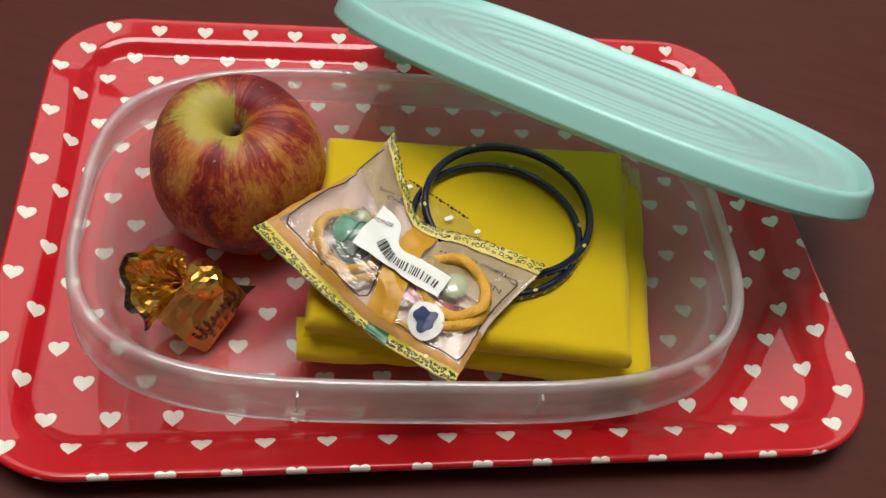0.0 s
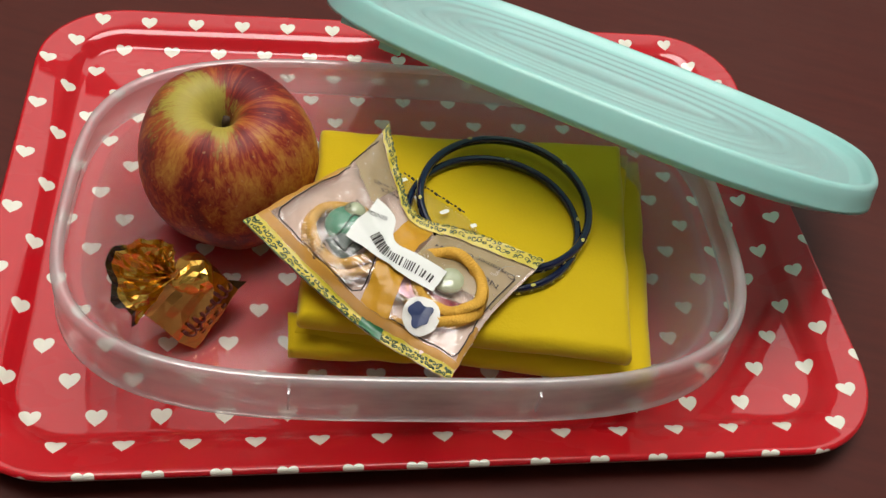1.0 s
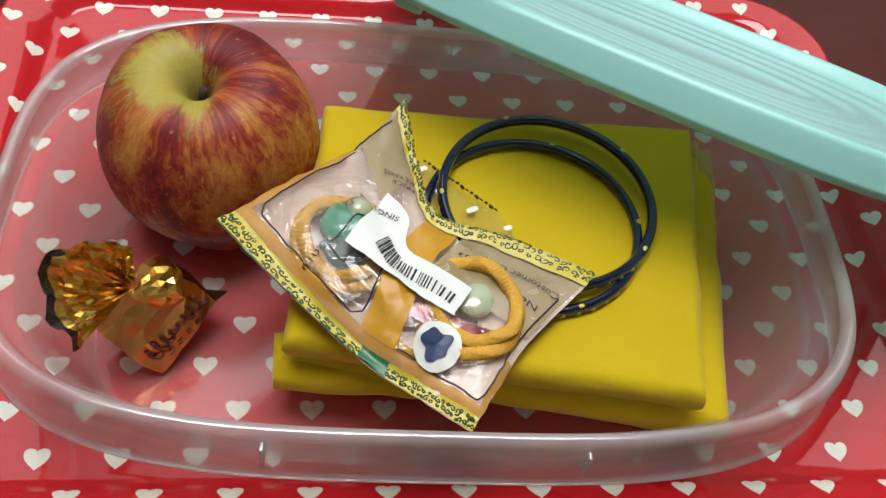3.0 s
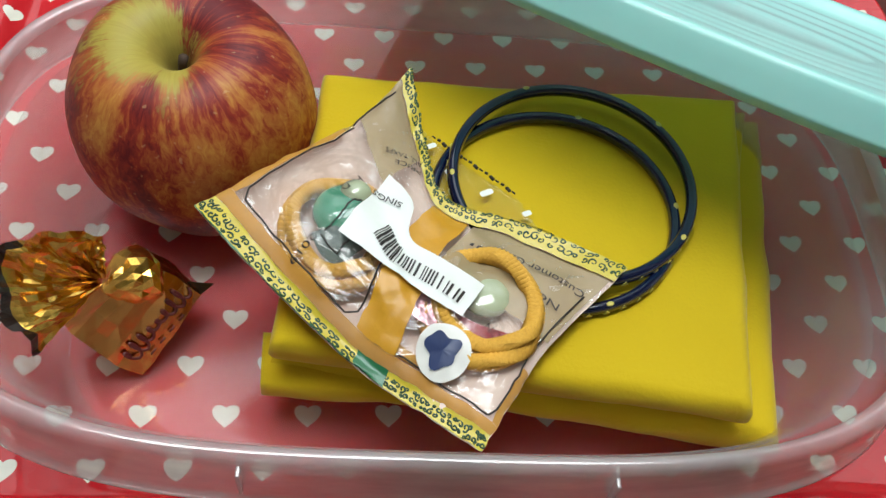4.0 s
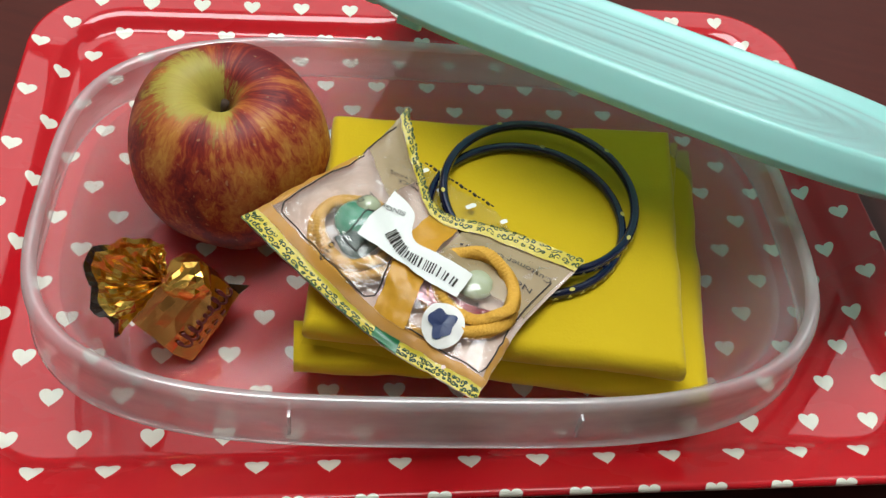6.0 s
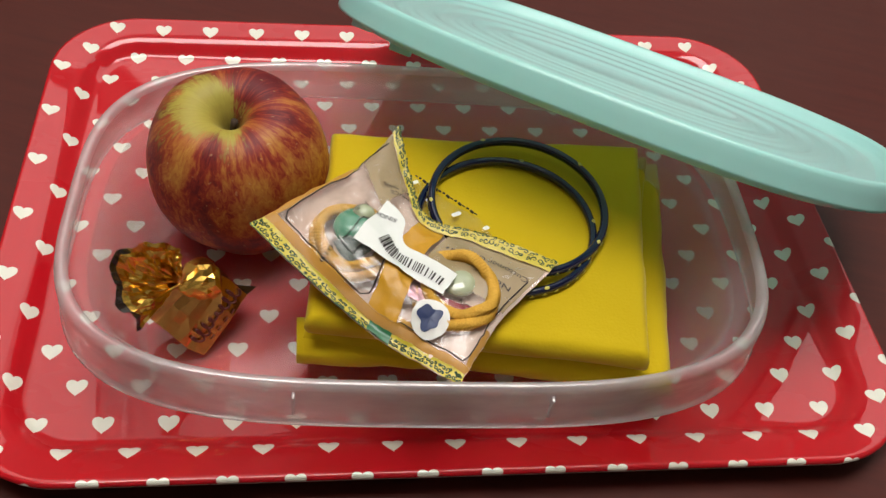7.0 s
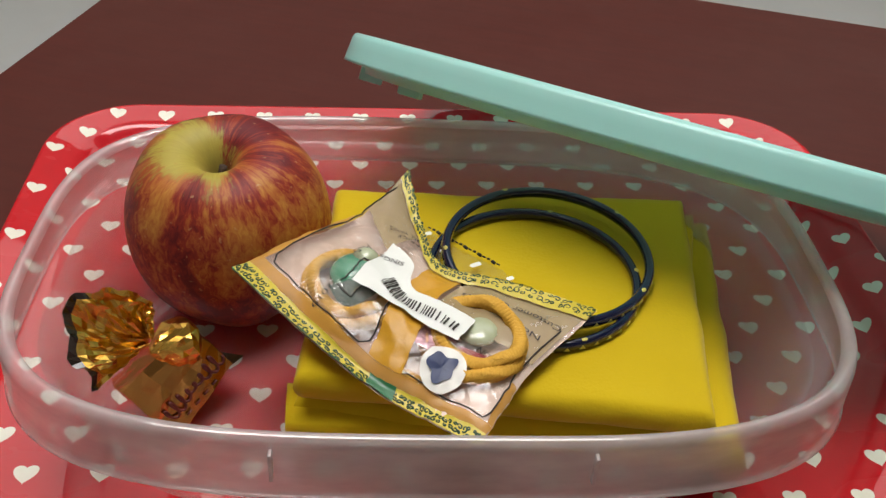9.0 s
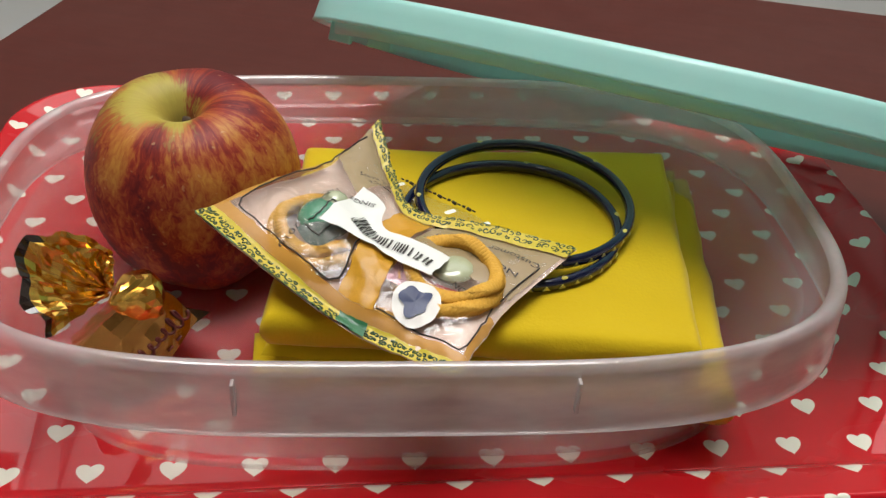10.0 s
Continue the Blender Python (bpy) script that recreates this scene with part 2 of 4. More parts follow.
def lid_mat(name, clear, low=(0.45, 0.84, 0.79), high=(0.50, 0.88, 0.83)):
    n = Nodes(name)
    s = n.noise(60, 3)
    n.set(Base_Color=n.mix(s, low, high), Roughness=0.34, Specular_IOR_Level=0.5, Coat_Weight=0.25, Coat_Roughness=0.08, Subsurface_Weight=0.15)
    n.bsdf.inputs["Subsurface Radius"].default_value = (0.003, 0.006, 0.006)
    n.bump(s, 0.04, 0.001)
    glow = n.t.nodes.new("ShaderNodeBsdfTranslucent")
    glow.inputs[0].default_value = (0.40, 0.80, 0.72, 1)
    thin = n.t.nodes.new("ShaderNodeMixShader")
    thin.inputs[0].default_value = 0.22
    n.t.links.new(n.bsdf.outputs[0], thin.inputs[1])
    n.t.links.new(glow.outputs[0], thin.inputs[2])
    tr = n.t.nodes.new("ShaderNodeBsdfTransparent")
    tr.inputs[0].default_value = (0.75, 0.97, 0.92, 1)
    mx = n.t.nodes.new("ShaderNodeMixShader")
    mx.inputs[0].default_value = clear
    n.t.links.new(thin.outputs[0], mx.inputs[1])
    n.t.links.new(tr.outputs[0], mx.inputs[2])
    n.t.links.new(mx.outputs[0], n.out.inputs[0])
    return n.mat


M_TRAY, M_TABLE, M_APPLE, M_CLOTH, M_BOX = tray_print(), table_wood(), apple_skin(), cloth_mat(), box_plastic("frosted_clear_plastic", 0.19, gloss_least=0.06)
M_RIM = box_plastic("milky_rim_plastic", 0.46, (0.84, 0.80, 0.80), gloss_least=0.12)
M_FOOT = box_plastic("hazy_foot_plastic", 0.20, gloss_least=0.06)
M_FOIL = foil_mat("gold_foil", (0.97, 0.60, 0.12), 120.0)
M_FILM = film_mat()
M_LID, M_LID_PANEL = lid_mat("mint_plastic", 0.0), lid_mat("mint_clear_panel", 0.06, (0.50, 0.87, 0.83), (0.56, 0.90, 0.87))
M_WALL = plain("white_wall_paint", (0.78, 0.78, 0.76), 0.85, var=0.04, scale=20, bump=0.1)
# dark tone for unseen walls, chosen to weaken reflections in tray and table
M_DIM_WALL = plain("reflection_dimming_grey", (0.30, 0.27, 0.24), 0.85, var=0.05, scale=20, bump=0.1)
M_FLOOR = plain("pale_floor_tile", (0.72, 0.74, 0.72), 0.35, var=0.06, scale=8)
M_NAVY = plain("navy_enamel", (0.003, 0.006, 0.030), 0.1, var=0.25, scale=200, Coat_Weight=0.6)
M_GILT = plain("gilt_paint", (0.55, 0.48, 0.10), 0.35, var=0.2, scale=900)
M_STALK = plain("dry_stalk", (0.05, 0.028, 0.015), 0.8, var=0.4, scale=900, bump=0.4)
M_UNDER = plain("off_white_melamine", (0.60, 0.56, 0.52), 0.3, var=0.08, scale=60)


def seam_print():
    n = Nodes("yellow_seam_film")
    w = n.noise(300, 3, distort=1.0)
    n.set(Base_Color=n.mix(w, (0.50, 0.40, 0.025), (0.66, 0.52, 0.05)), Roughness=0.32, Specular_IOR_Level=0.45)
    n.bump(w, 0.2, 0.0006)
    return n.mat


def cord_mat():
    n = Nodes("orange_cotton_cord")
    f = n.noise(1100, 3)
    n.set(Base_Color=n.mix(f, (0.55, 0.27, 0.02), (0.80, 0.46, 0.06)), Roughness=0.75)
    n.bump(f, 0.4, 0.0005)
    return n.mat


def clear_print(name, col, clear):
    n = Nodes(name)
    f = n.noise(130, 3, distort=1.0)
    n.set(Base_Color=n.mix(f, col, tuple(c * 0.8 for c in col)), Roughness=0.34, Specular_IOR_Level=0.4)
    n.bump(f, 0.25, 0.001)
    return n.see_through(clear).mat


M_SEAM, M_CORD = seam_print(), cord_mat()
M_FOIL_DARK = foil_mat("bronze_foil", (0.80, 0.40, 0.11), 90.0)
M_FOIL_BLACK = plain("dark_brown_foil", (0.02, 0.010, 0.006), 0.22, var=0.3, scale=200, Coat_Weight=0.5)
M_INK_RED = plain("dark_red_ink", (0.10, 0.012, 0.010), 0.4, var=0.2)
M_INK = plain("black_ink", (0.025, 0.018, 0.015), 0.5, var=0.3, scale=500)
M_NAVY_INK = plain("blue_ink", (0.020, 0.035, 0.11), 0.4, var=0.5, scale=260)
M_PAPER = plain("white_label_paper", (0.80, 0.81, 0.76), 0.45, var=0.05, scale=90)
M_STICKER = plain("white_sticker_paper", (0.74, 0.72, 0.66), 0.35, var=0.08, scale=200)
M_BEIGE = plain("beige_printed_sheet", (0.74, 0.57, 0.47), 0.45, var=0.1, scale=70, bump=0.3)
M_GREEN = plain("green_seam_print", (0.025, 0.15, 0.06), 0.3, var=0.15, scale=200)
M_SCROLL = plain("dark_green_print", (0.020, 0.060, 0.020), 0.4, var=0.2, scale=200)
M_GEM = plain("green_glass_bead", (0.05, 0.30, 0.17), 0.12, var=0.5, scale=220, Coat_Weight=0.8)
M_PEARL = plain("pale_glass_bead", (0.42, 0.46, 0.30), 0.12, var=0.25, scale=300, Coat_Weight=0.8)
M_SLATE = plain("slate_card", (0.07, 0.11, 0.09), 0.5, var=0.4, scale=200)
M_CRIMSON = plain("crimson_ribbon", (0.33, 0.012, 0.03), 0.35, var=0.3, scale=400)
M_TINSEL = plain("pink_tinsel", (0.75, 0.42, 0.48), 0.22, 0.6, var=0.4, scale=500, bump=0.8)
M_ORANGE_FILM = clear_print("orange_film_border", (0.72, 0.36, 0.06), 0.25)
M_ORANGE_BAND = clear_print("orange_film_band", (0.66, 0.33, 0.02), 0.06)
M_FLAP = clear_print("brown_film_panel", (0.50, 0.38, 0.20), 0.35)

# ---- the room ----
TOP = -0.0052


def slab(name, x0, x1, y0, y1, z0, z1, mat, label, cat):
    ob = part(name, box(x0, x1, y0, y1, z0, z1), mat, smooth=False)
    return tagged(ob, label, cat, kind="structure")


slab("floor", -1.9, 2.4, -1.6, 2.3, -0.80, -0.755, M_FLOOR, "pale grey tiled floor of the room", "floor")
slab("ceiling", -1.9, 2.4, -1.6, 2.3, 2.05, 2.10, M_WALL, "plain white painted ceiling above the table", "ceiling")
# north, south and west walls: out of view, darkened so glossy surfaces mirror less
slab("wall_north", -1.9, 2.4, 2.3, 2.4, -0.80, 2.10, M_DIM_WALL, "unseen wall behind the table, toned grey-beige to dim reflections", "wall")
slab("wall_south", -1.9, 2.4, -1.7, -1.6, -0.80, 2.10, M_DIM_WALL, "unseen wall behind the camera, toned grey-beige to dim reflections", "wall")
slab("wall_west", -2.0, -1.9, -1.7, 2.4, -0.80, 2.10, M_DIM_WALL, "unseen wall beside the table, toned grey-beige to dim reflections", "wall")
slab("wall_east", 2.4, 2.5, -1.7, 2.4, -0.80, 2.10, M_WALL, "plain white painted side wall", "wall")


def glow(name, strength):
    n = Nodes(name)
    n.set(Base_Color=(0.9, 0.9, 0.9), Emission_Color=(0.98, 0.97, 0.95), Emission_Strength=strength)
    return n.mat


# Added lamp out of view, stands in for the room's unknown overhead light.
def added_key_lamp():
    x, y, z = LIGHT_AT
    t = thing("added_key_lamp", "unseen flat hanging lamp, added as the main light from above", "pendant lamp", pose(x, y, z, 0, 0, 20))
    part("housing", box(-0.62, 0.62, -0.32, 0.32, 0.004, 0.05, 0.006), M_WALL, t, smooth=False)
    part("diffuser", box(-0.60, 0.60, -0.30, 0.30, -0.01, 0.0), glow("lower_diffuser", LIGHT_DOWN), t, "glowing white diffuser", smooth=False)
    for hx in (-0.5, 0.5):
        part("cable", tube([(hx, 0, 0.05), (hx, 0, 0.3), (hx, 0, 2.05 - z)], 0.003, 8), M_WALL, t)


# Added glowing sheet out of view, for the pale sheen on tray and box.
def reflection_panel():
    t = thing("added_ceiling_glow", "unseen wide glowing ceiling panel, added for pale reflections in the tray", "ceiling light", pose(0.45, 1.56, 2.05))
    part("frame", box(-1.55, 1.55, -0.72, 0.72, -0.03, -0.0005, 0.004), M_WALL, t, smooth=False)
    part("diffuser", box(-1.52, 1.52, -0.69, 0.69, -0.04, -0.031), glow("panel_diffuser", PANEL_GLOW), t, "softly glowing diffuser", smooth=False)


added_key_lamp()
reflection_panel()


def table():
    t = thing("table", "dark red-brown laminate table with a worn glossy top", "table", pose(-0.155, 0.437, TOP, 0, 0, -18.0))
    part("tabletop", box(0, 1.1, -0.9, 0, -0.028, 0, 0.002), M_TABLE, t, smooth=False)
    for x in (0.05, 1.0):
        for y in (-0.85, -0.09):
            part("leg", box(x, x + 0.05, y, y + 0.05, -0.75, -0.0285, 0.003), M_TABLE, t, smooth=False)


table()


# ---- tray ----
def tray():
    t = thing("tray", "glossy red rectangular serving tray printed with small cream hearts", "tray", pose(0, 0, 0))
    cx, cy, hx, hy, r = 0.0030, 0.0055, 0.1650, 0.1125, 0.022
    rise = [(-0.06, 0.0), (-0.003, 0.0), (-0.0005, 0.0002), (0.0012, 0.0010), (0.0035, 0.0032), (0.0055, 0.0051), (0.0072, 0.0062), (0.0105, 0.0073), (0.0180, 0.0091), (0.0195, 0.0096), (0.0206, 0.0096), (0.0213, 0.0088), (0.0214, 0.0078)]
    seg = 14
    rings, uvs = [], []
    arc = 0.0
    for i, (o, z) in enumerate(rise):
        if i > 1:
            arc = arc + math.hypot(o - rise[i - 1][0], z - rise[i - 1][1])
        ring = round_rect(hx + o, hy + o, max(r + o * 0.9, 0.004), z, seg, cx, cy)
        base = round_rect(hx - 0.003, hy - 0.003, r - 0.003, 0, seg, cx, cy)
        rings.append(ring)
        row = []
        for k, (p, b) in enumerate(zip(ring, base)):
            if i <= 1:
                row.append((p[0], p[1]))
            else:
                d = Vector((p[0] - b[0], p[1] - b[1]))
                d = d.normalized() * arc if d.length > 1e-9 else d
                row.append((b[0] + d.x, b[1] + d.y))
        uvs.append(row)
    bm = bmesh.new()
    lay = bm.loops.layers.uv.new("UVMap")
    vs = [[bm.verts.new(p) for p in ring] for ring in rings]
    n = len(rings[0])
    P, Q = 0.024, 0.024 * 0.691

    def face(ids):
        f = bm.faces.new([vs[a][b] for a, b in ids])
        for lp, (a, b) in zip(f.loops, ids):
            u, v = uvs[a][b]
            lp[lay].uv = (u + 6.5 * P, v + 6 * Q)
    for a in range(len(rings) - 1):
        for k in range(n):
            j = (k + 1) % n
            face([(a, j), (a, k), (a + 1, k), (a + 1, j)])
    face([(0, k) for k in range(n)])
    part("tray_surface", bm, M_TRAY, t)
    under = []
    for o, z in ((0.0214, 0.0078), (0.0205, 0.0052), (0.0185, 0.0040), (0.012, 0.0018), (0.002, -0.0032), (-0.002, -0.005), (-0.02, -0.005)):
        under.append(round_rect(hx + o, hy + o, max(r + o * 0.9, 0.004), z, seg, cx, cy))
    part("underside", loft(under, cap1=True), M_UNDER, t, "off-white underside with a worn edge")


tray()


# ---- plastic box ----
BOX_AT = pose(-0.0120, -0.0410, 0.0003, 0, 0, -2.2)


def lunch_box():
    t = thing("lunch_box", "clear frosted plastic food container without its lid, on the tray", "food container", BOX_AT)
    hx, hy = 0.1320, 0.0838

    def wall(profile, mat, name, label=""):
        part(name, loft([super_oval(hx + o, hy + o, e, z) for o, z, e in profile], cap0=False, cap1=False), mat, t, label)
    body = [(-0.080, 0.0030, 2.6), (-0.034, 0.0026, 3.3), (-0.027, 0.0030, 3.4), (-0.0222, 0.0050, 3.4), (-0.0195, 0.010, 3.4), (-0.0135, 0.036, 3.4), (-0.0085, 0.052, 3.4), (-0.0070, 0.0522, 3.4), (-0.0055, 0.0560, 3.4), (-0.0050, 0.0586, 3.4)]
    bm = loft([super_oval(hx + o, hy + o, e, z) for o, z, e in body], cap0=True)
    part("body", bm, M_BOX, t)
    foot = [(-0.0235, 0.0002, 3.4), (-0.0215, 0.0004, 3.4), (-0.0205, 0.0050, 3.4), (-0.0182, 0.010, 3.4), (-0.0125, 0.036, 3.4), (-0.0090, 0.047, 3.4)]
    wall(foot, M_FOOT, "outer_wall", "milky outer wall above the foot")
    skirt = [(-0.0050, 0.0586, 3.4), (-0.0046, 0.0598, 3.4), (-0.0038, 0.0607, 3.4), (-0.0027, 0.0610, 3.4), (-0.0016, 0.0606, 3.4), (-0.0008, 0.0596, 3.4), (-0.0004, 0.0580, 3.4), (0.0, 0.050, 3.4), (0.0006, 0.0405, 3.4), (0.0012, 0.0392, 3.4), (0.0006, 0.0386, 3.4), (-0.0006, 0.0400, 3.4)]
    wall(skirt, M_RIM, "rim", "rolled rim with a hanging skirt")
    for x in (-0.045, 0.041):
        part("rib", box(x - 0.0005, x + 0.0005, -hy - 0.0014, -hy + 0.004, 0.047, 0.0575, 0.0002), M_RIM, t)


lunch_box()


# ---- apple ----
def apple():
    t = thing("apple", "ripe red and yellow streaked apple with a short dry stalk", "apple", pose(-0.085, 0.0005, 0.0402, 5, -3, 0))
    prof = [(0.0006, 0.0160), (0.0016, 0.0175), (0.0036, 0.0225), (0.0068, 0.0284), (0.0108, 0.0316), (0.0158, 0.0330), (0.0218, 0.0320), (0.0278, 0.0280), (0.0326, 0.0208), (0.0354, 0.0132), (0.0366, 0.0045), (0.0368, -0.0040), (0.0350, -0.0130), (0.0316, -0.0220), (0.0268, -0.0298), (0.0215, -0.0346), (0.0162, -0.0369), (0.0110, -0.0366), (0.0060, -0.0340), (0.0010, -0.0310)]
    rings = []
    for i, (r, z) in enumerate(prof):
        ring = []
        for k in range(72):
            a = 2 * math.pi * k / 72
            low = max(0.0, -z / 0.037)
            top = max(0.0, z / 0.037)
            w = 1 + (0.012 + 0.03 * low ** 2 + 0.02 * top ** 2) * math.cos(5 * a + 0.4) * min(1, r / 0.015) + 0.018 * math.cos(a - 0.6) + 0.012 * math.cos(2 * a)
            ring.append((r * w * math.cos(a), r * w * math.sin(a), z + 0.0012 * math.cos(a - 2.4) * min(1, r / 0.02) * top))
        rings.append(ring)
    ob = part("skin", loft(rings, cap0=True, cap1=True), M_APPLE, t)
    m = ob.modifiers.new("smooth", "SUBSURF")
    m.levels = m.render_levels = 1
    part("stalk", tube([(0, 0, 0.014), (0.0003, 0.0, 0.0190), (0.0008, 0.0003, 0.0225), (0.0016, 0.0006, 0.0250)], lambda s: 0.0011 + 0.0006 * s, 8), M_STALK, t, "short dark dry stalk")


apple()


# ---- folded cloth ----
def quad_pad(c, z0, z1, lean, round_r, wr, seed, taper=0.0):
    """A soft folded pad over four plan corners (front left, front right, back right, back left)."""
    nu, nv, na = 44, 36, 8
    bm = bmesh.new()
    fl, fr, br, bl = [Vector((*p, 0)) for p in c]
    h = z1 - z0

    def at(u, v):
        return fl * (1 - u) * (1 - v) + fr * u * (1 - v) + br * u * v + bl * (1 - u) * v
    mid = (fl + fr + br + bl) / 4
    edge = [(i / nu, 0) for i in range(nu)] + [(1, i / nv) for i in range(nv)] + [(1 - i / nu, 1) for i in range(nu)] + [(0, 1 - i / nv) for i in range(nv)]
    rings = []
    for s in range(na + 1):
        a = math.pi * s / na
        out, zz = math.sin(a), 0.5 - 0.5 * math.cos(a)
        ring = []
        for u, v in edge:
            p = at(u, v)
            q = at(min(max(u, 0.02), 0.98), min(max(v, 0.025), 0.975))
            d = (p - mid).normalized()
            k = noise.noise(Vector((p.x * 60 + seed, p.y * 60, zz * 2.2)))
            pp = p + d * (round_r * (out - 1) + wr * k - taper * (1 - zz))
            ring.append((pp.x + lean * zz, pp.y, z0 + h * zz + wr * 0.6 * noise.noise(Vector((p.x * 45, p.y * 45, seed + zz)))))
        rings.append(ring)
    loft(rings, bm=bm)
    # top and bottom sheets shrink towards the middle
    for ring, sgn in ((rings[-1], 1), (rings[0], -1)):
        inner = [ring]
        for f in (0.94, 0.85, 0.7, 0.5, 0.3, 0.1):
            row = []
            for p in ring:
                q = mid.lerp(Vector(p), f)
                zz = p[2] * f + (z1 if sgn > 0 else z0) * (1 - f)
                row.append((q.x, q.y, zz + sgn * wr * 0.5 * noise.noise(Vector((q.x * 50 + seed, q.y * 50, 3.3))) + sgn * 0.0006 * (1 - f)))
            inner.append(row)
        loft(inner if sgn > 0 else inner[::-1], cap1=sgn > 0, cap0=sgn < 0, bm=bm)
    bmesh.ops.remove_doubles(bm, verts=bm.verts[:], dist=1e-6)
    bmesh.ops.recalc_face_normals(bm, faces=bm.faces[:])
    return bm


def cloth():
    t = thing("folded_cloth", "bright yellow cotton cloth folded into a thick flat pad", "cloth", pose(0, 0, 0))
    part("lower_fold", quad_pad([(-0.053, -0.068), (0.0880, -0.0985), (0.106, 0.017), (-0.045, 0.020)], 0.0034, 0.0170, 0, 0.0065, 0.0018, 1.0, 0.004), M_CLOTH, t)
    part("middle_fold", quad_pad([(-0.0585, -0.0795), (0.0825, -0.1045), (0.1065, 0.0165), (-0.045, 0.020)], 0.0160, 0.0300, 0, 0.0068, 0.0011, 5.0), M_CLOTH, t)
    part("inner_fold", quad_pad([(-0.046, -0.070), (0.067, -0.090), (0.0985, 0.0155), (-0.045, 0.019)], 0.0292, 0.0335, 0, 0.002, 0.0006, 7.0), M_CLOTH, t)
    part("upper_fold", quad_pad([(-0.057, -0.083), (0.070, -0.102), (0.0915, 0.012), (-0.046, 0.017)], 0.0328, 0.0445, 0, 0.0045, 0.0009, 9.0), M_CLOTH, t)
    # loose layers that curl out at the front
    for k, (x0, x1, y0, y1, z, h) in enumerate(((-0.0600, 0.0480, -0.0800, -0.0900, 0.0215, 0.0062), (-0.0575, 0.0500, -0.0745, -0.0870, 0.0125, 0.0046))):
        rows = []
        for i in range(41):
            f = i / 40
            x, y = x0 + (x1 - x0) * f, y0 + (y1 - y0) * f
            g = 1 - 0.95 * f ** 1.5
            row = []
            for j in range(15):
                a = math.pi * (0.5 + 1.15 * j / 14)
                wob = 0.0010 * noise.noise(Vector((x * 70, j * 0.2, k * 3.0)))
                row.append((x, y + 0.010 * max(0, -j + 3) / 3 + h * 0.9 * math.cos(a) * (0.6 + 0.4 * g) + wob, z + h * g * math.sin(a) + wob))
            rows.append(row)
        ob = part("curled_layer", loft(rows, closed=False), M_CLOTH, t)
        m = ob.modifiers.new("thickness", "SOLIDIFY")
        m.thickness = 0.0007


cloth()


# ---- bangles ----
def bangle(m, turn, R):
    t = thing("bangle", "thin glossy navy blue enamel bangle resting on the yellow cloth", "bangle", m, "pair of bangles")
    ring = []
    for k in range(120):
        a = 2 * math.pi * k / 120
        ring.append([((R + 0.0017 * math.cos(q)) * math.cos(a), (R + 0.0017 * math.cos(q)) * math.sin(a), 0.0021 * math.sin(q)) for q in (2 * math.pi * j / 12 for j in range(12))])
    part("hoop", loft(ring + [ring[0]]), M_NAVY, t)
    for k in range(5):
        a = 2 * math.pi * (k + 0.5 * turn) / 5
        bm = bmesh.new()
        bmesh.ops.create_icosphere(bm, subdivisions=2, radius=1)
        for v in bm.verts:
            v.co = Matrix.Rotation(a, 3, "Z") @ Vector((R + 0.0004 + 0.0008 * v.co.x, 0.0012 * v.co.y, 0.0019 + 0.00035 * v.co.z))
        part("motif", bm, M_GILT, t, "tiny gilt mark" if k == 0 else "")
    # gilt triangles round the outer side
    for k in range(44):
        a = 2 * math.pi * k / 44
        bm = bmesh.new()
        vs = [bm.verts.new(Matrix.Rotation(a, 3, "Z") @ Vector((R + d, y, z))) for d in (0.00135, 0.00182) for y, z in ((-0.0011, -0.0008), (0.0011, -0.0008), (0.0, 0.0007))]
        bm.faces.new(vs[:3])
        bm.faces.new(vs[3:])
        for i in range(3):
            bm.faces.new((vs[i], vs[(i + 1) % 3], vs[3 + (i + 1) % 3], vs[3 + i]))
        part("triangle", bm, M_GILT, t, "small gilt triangle" if k == 0 else "", smooth=False)
    return t


bangle(pose(0.0228, -0.0385, 0.0468, 0, 0, 0), 0, 0.0355)
bangle(pose(0.0286, -0.0305, 0.0500, 1.5, 0.5, 0), 1, 0.0355)


# ---- lid ----
LID_POSE = Matrix.Translation((0.0838, 0.0416, 0.0525)) @ Matrix(((0.8380, 0.4929, 0.2341), (-0.5446, 0.7292, 0.4141), (0.0334, -0.4745, 0.8796))).to_4x4()


def smooth_oval(hx, hy, n, z, seg=240):
    """A super-oval whose points crowd at the ends, where it bends most."""
    out = []
    for i in range(seg):
        a = 2 * math.pi * (i + 0.5) / seg
        c, q = math.cos(a), math.sin(a)
        out.append((hx * math.copysign(abs(c) ** (2 / n), c), hy * math.copysign(abs(q) ** (2 / n), q), z))
    return out


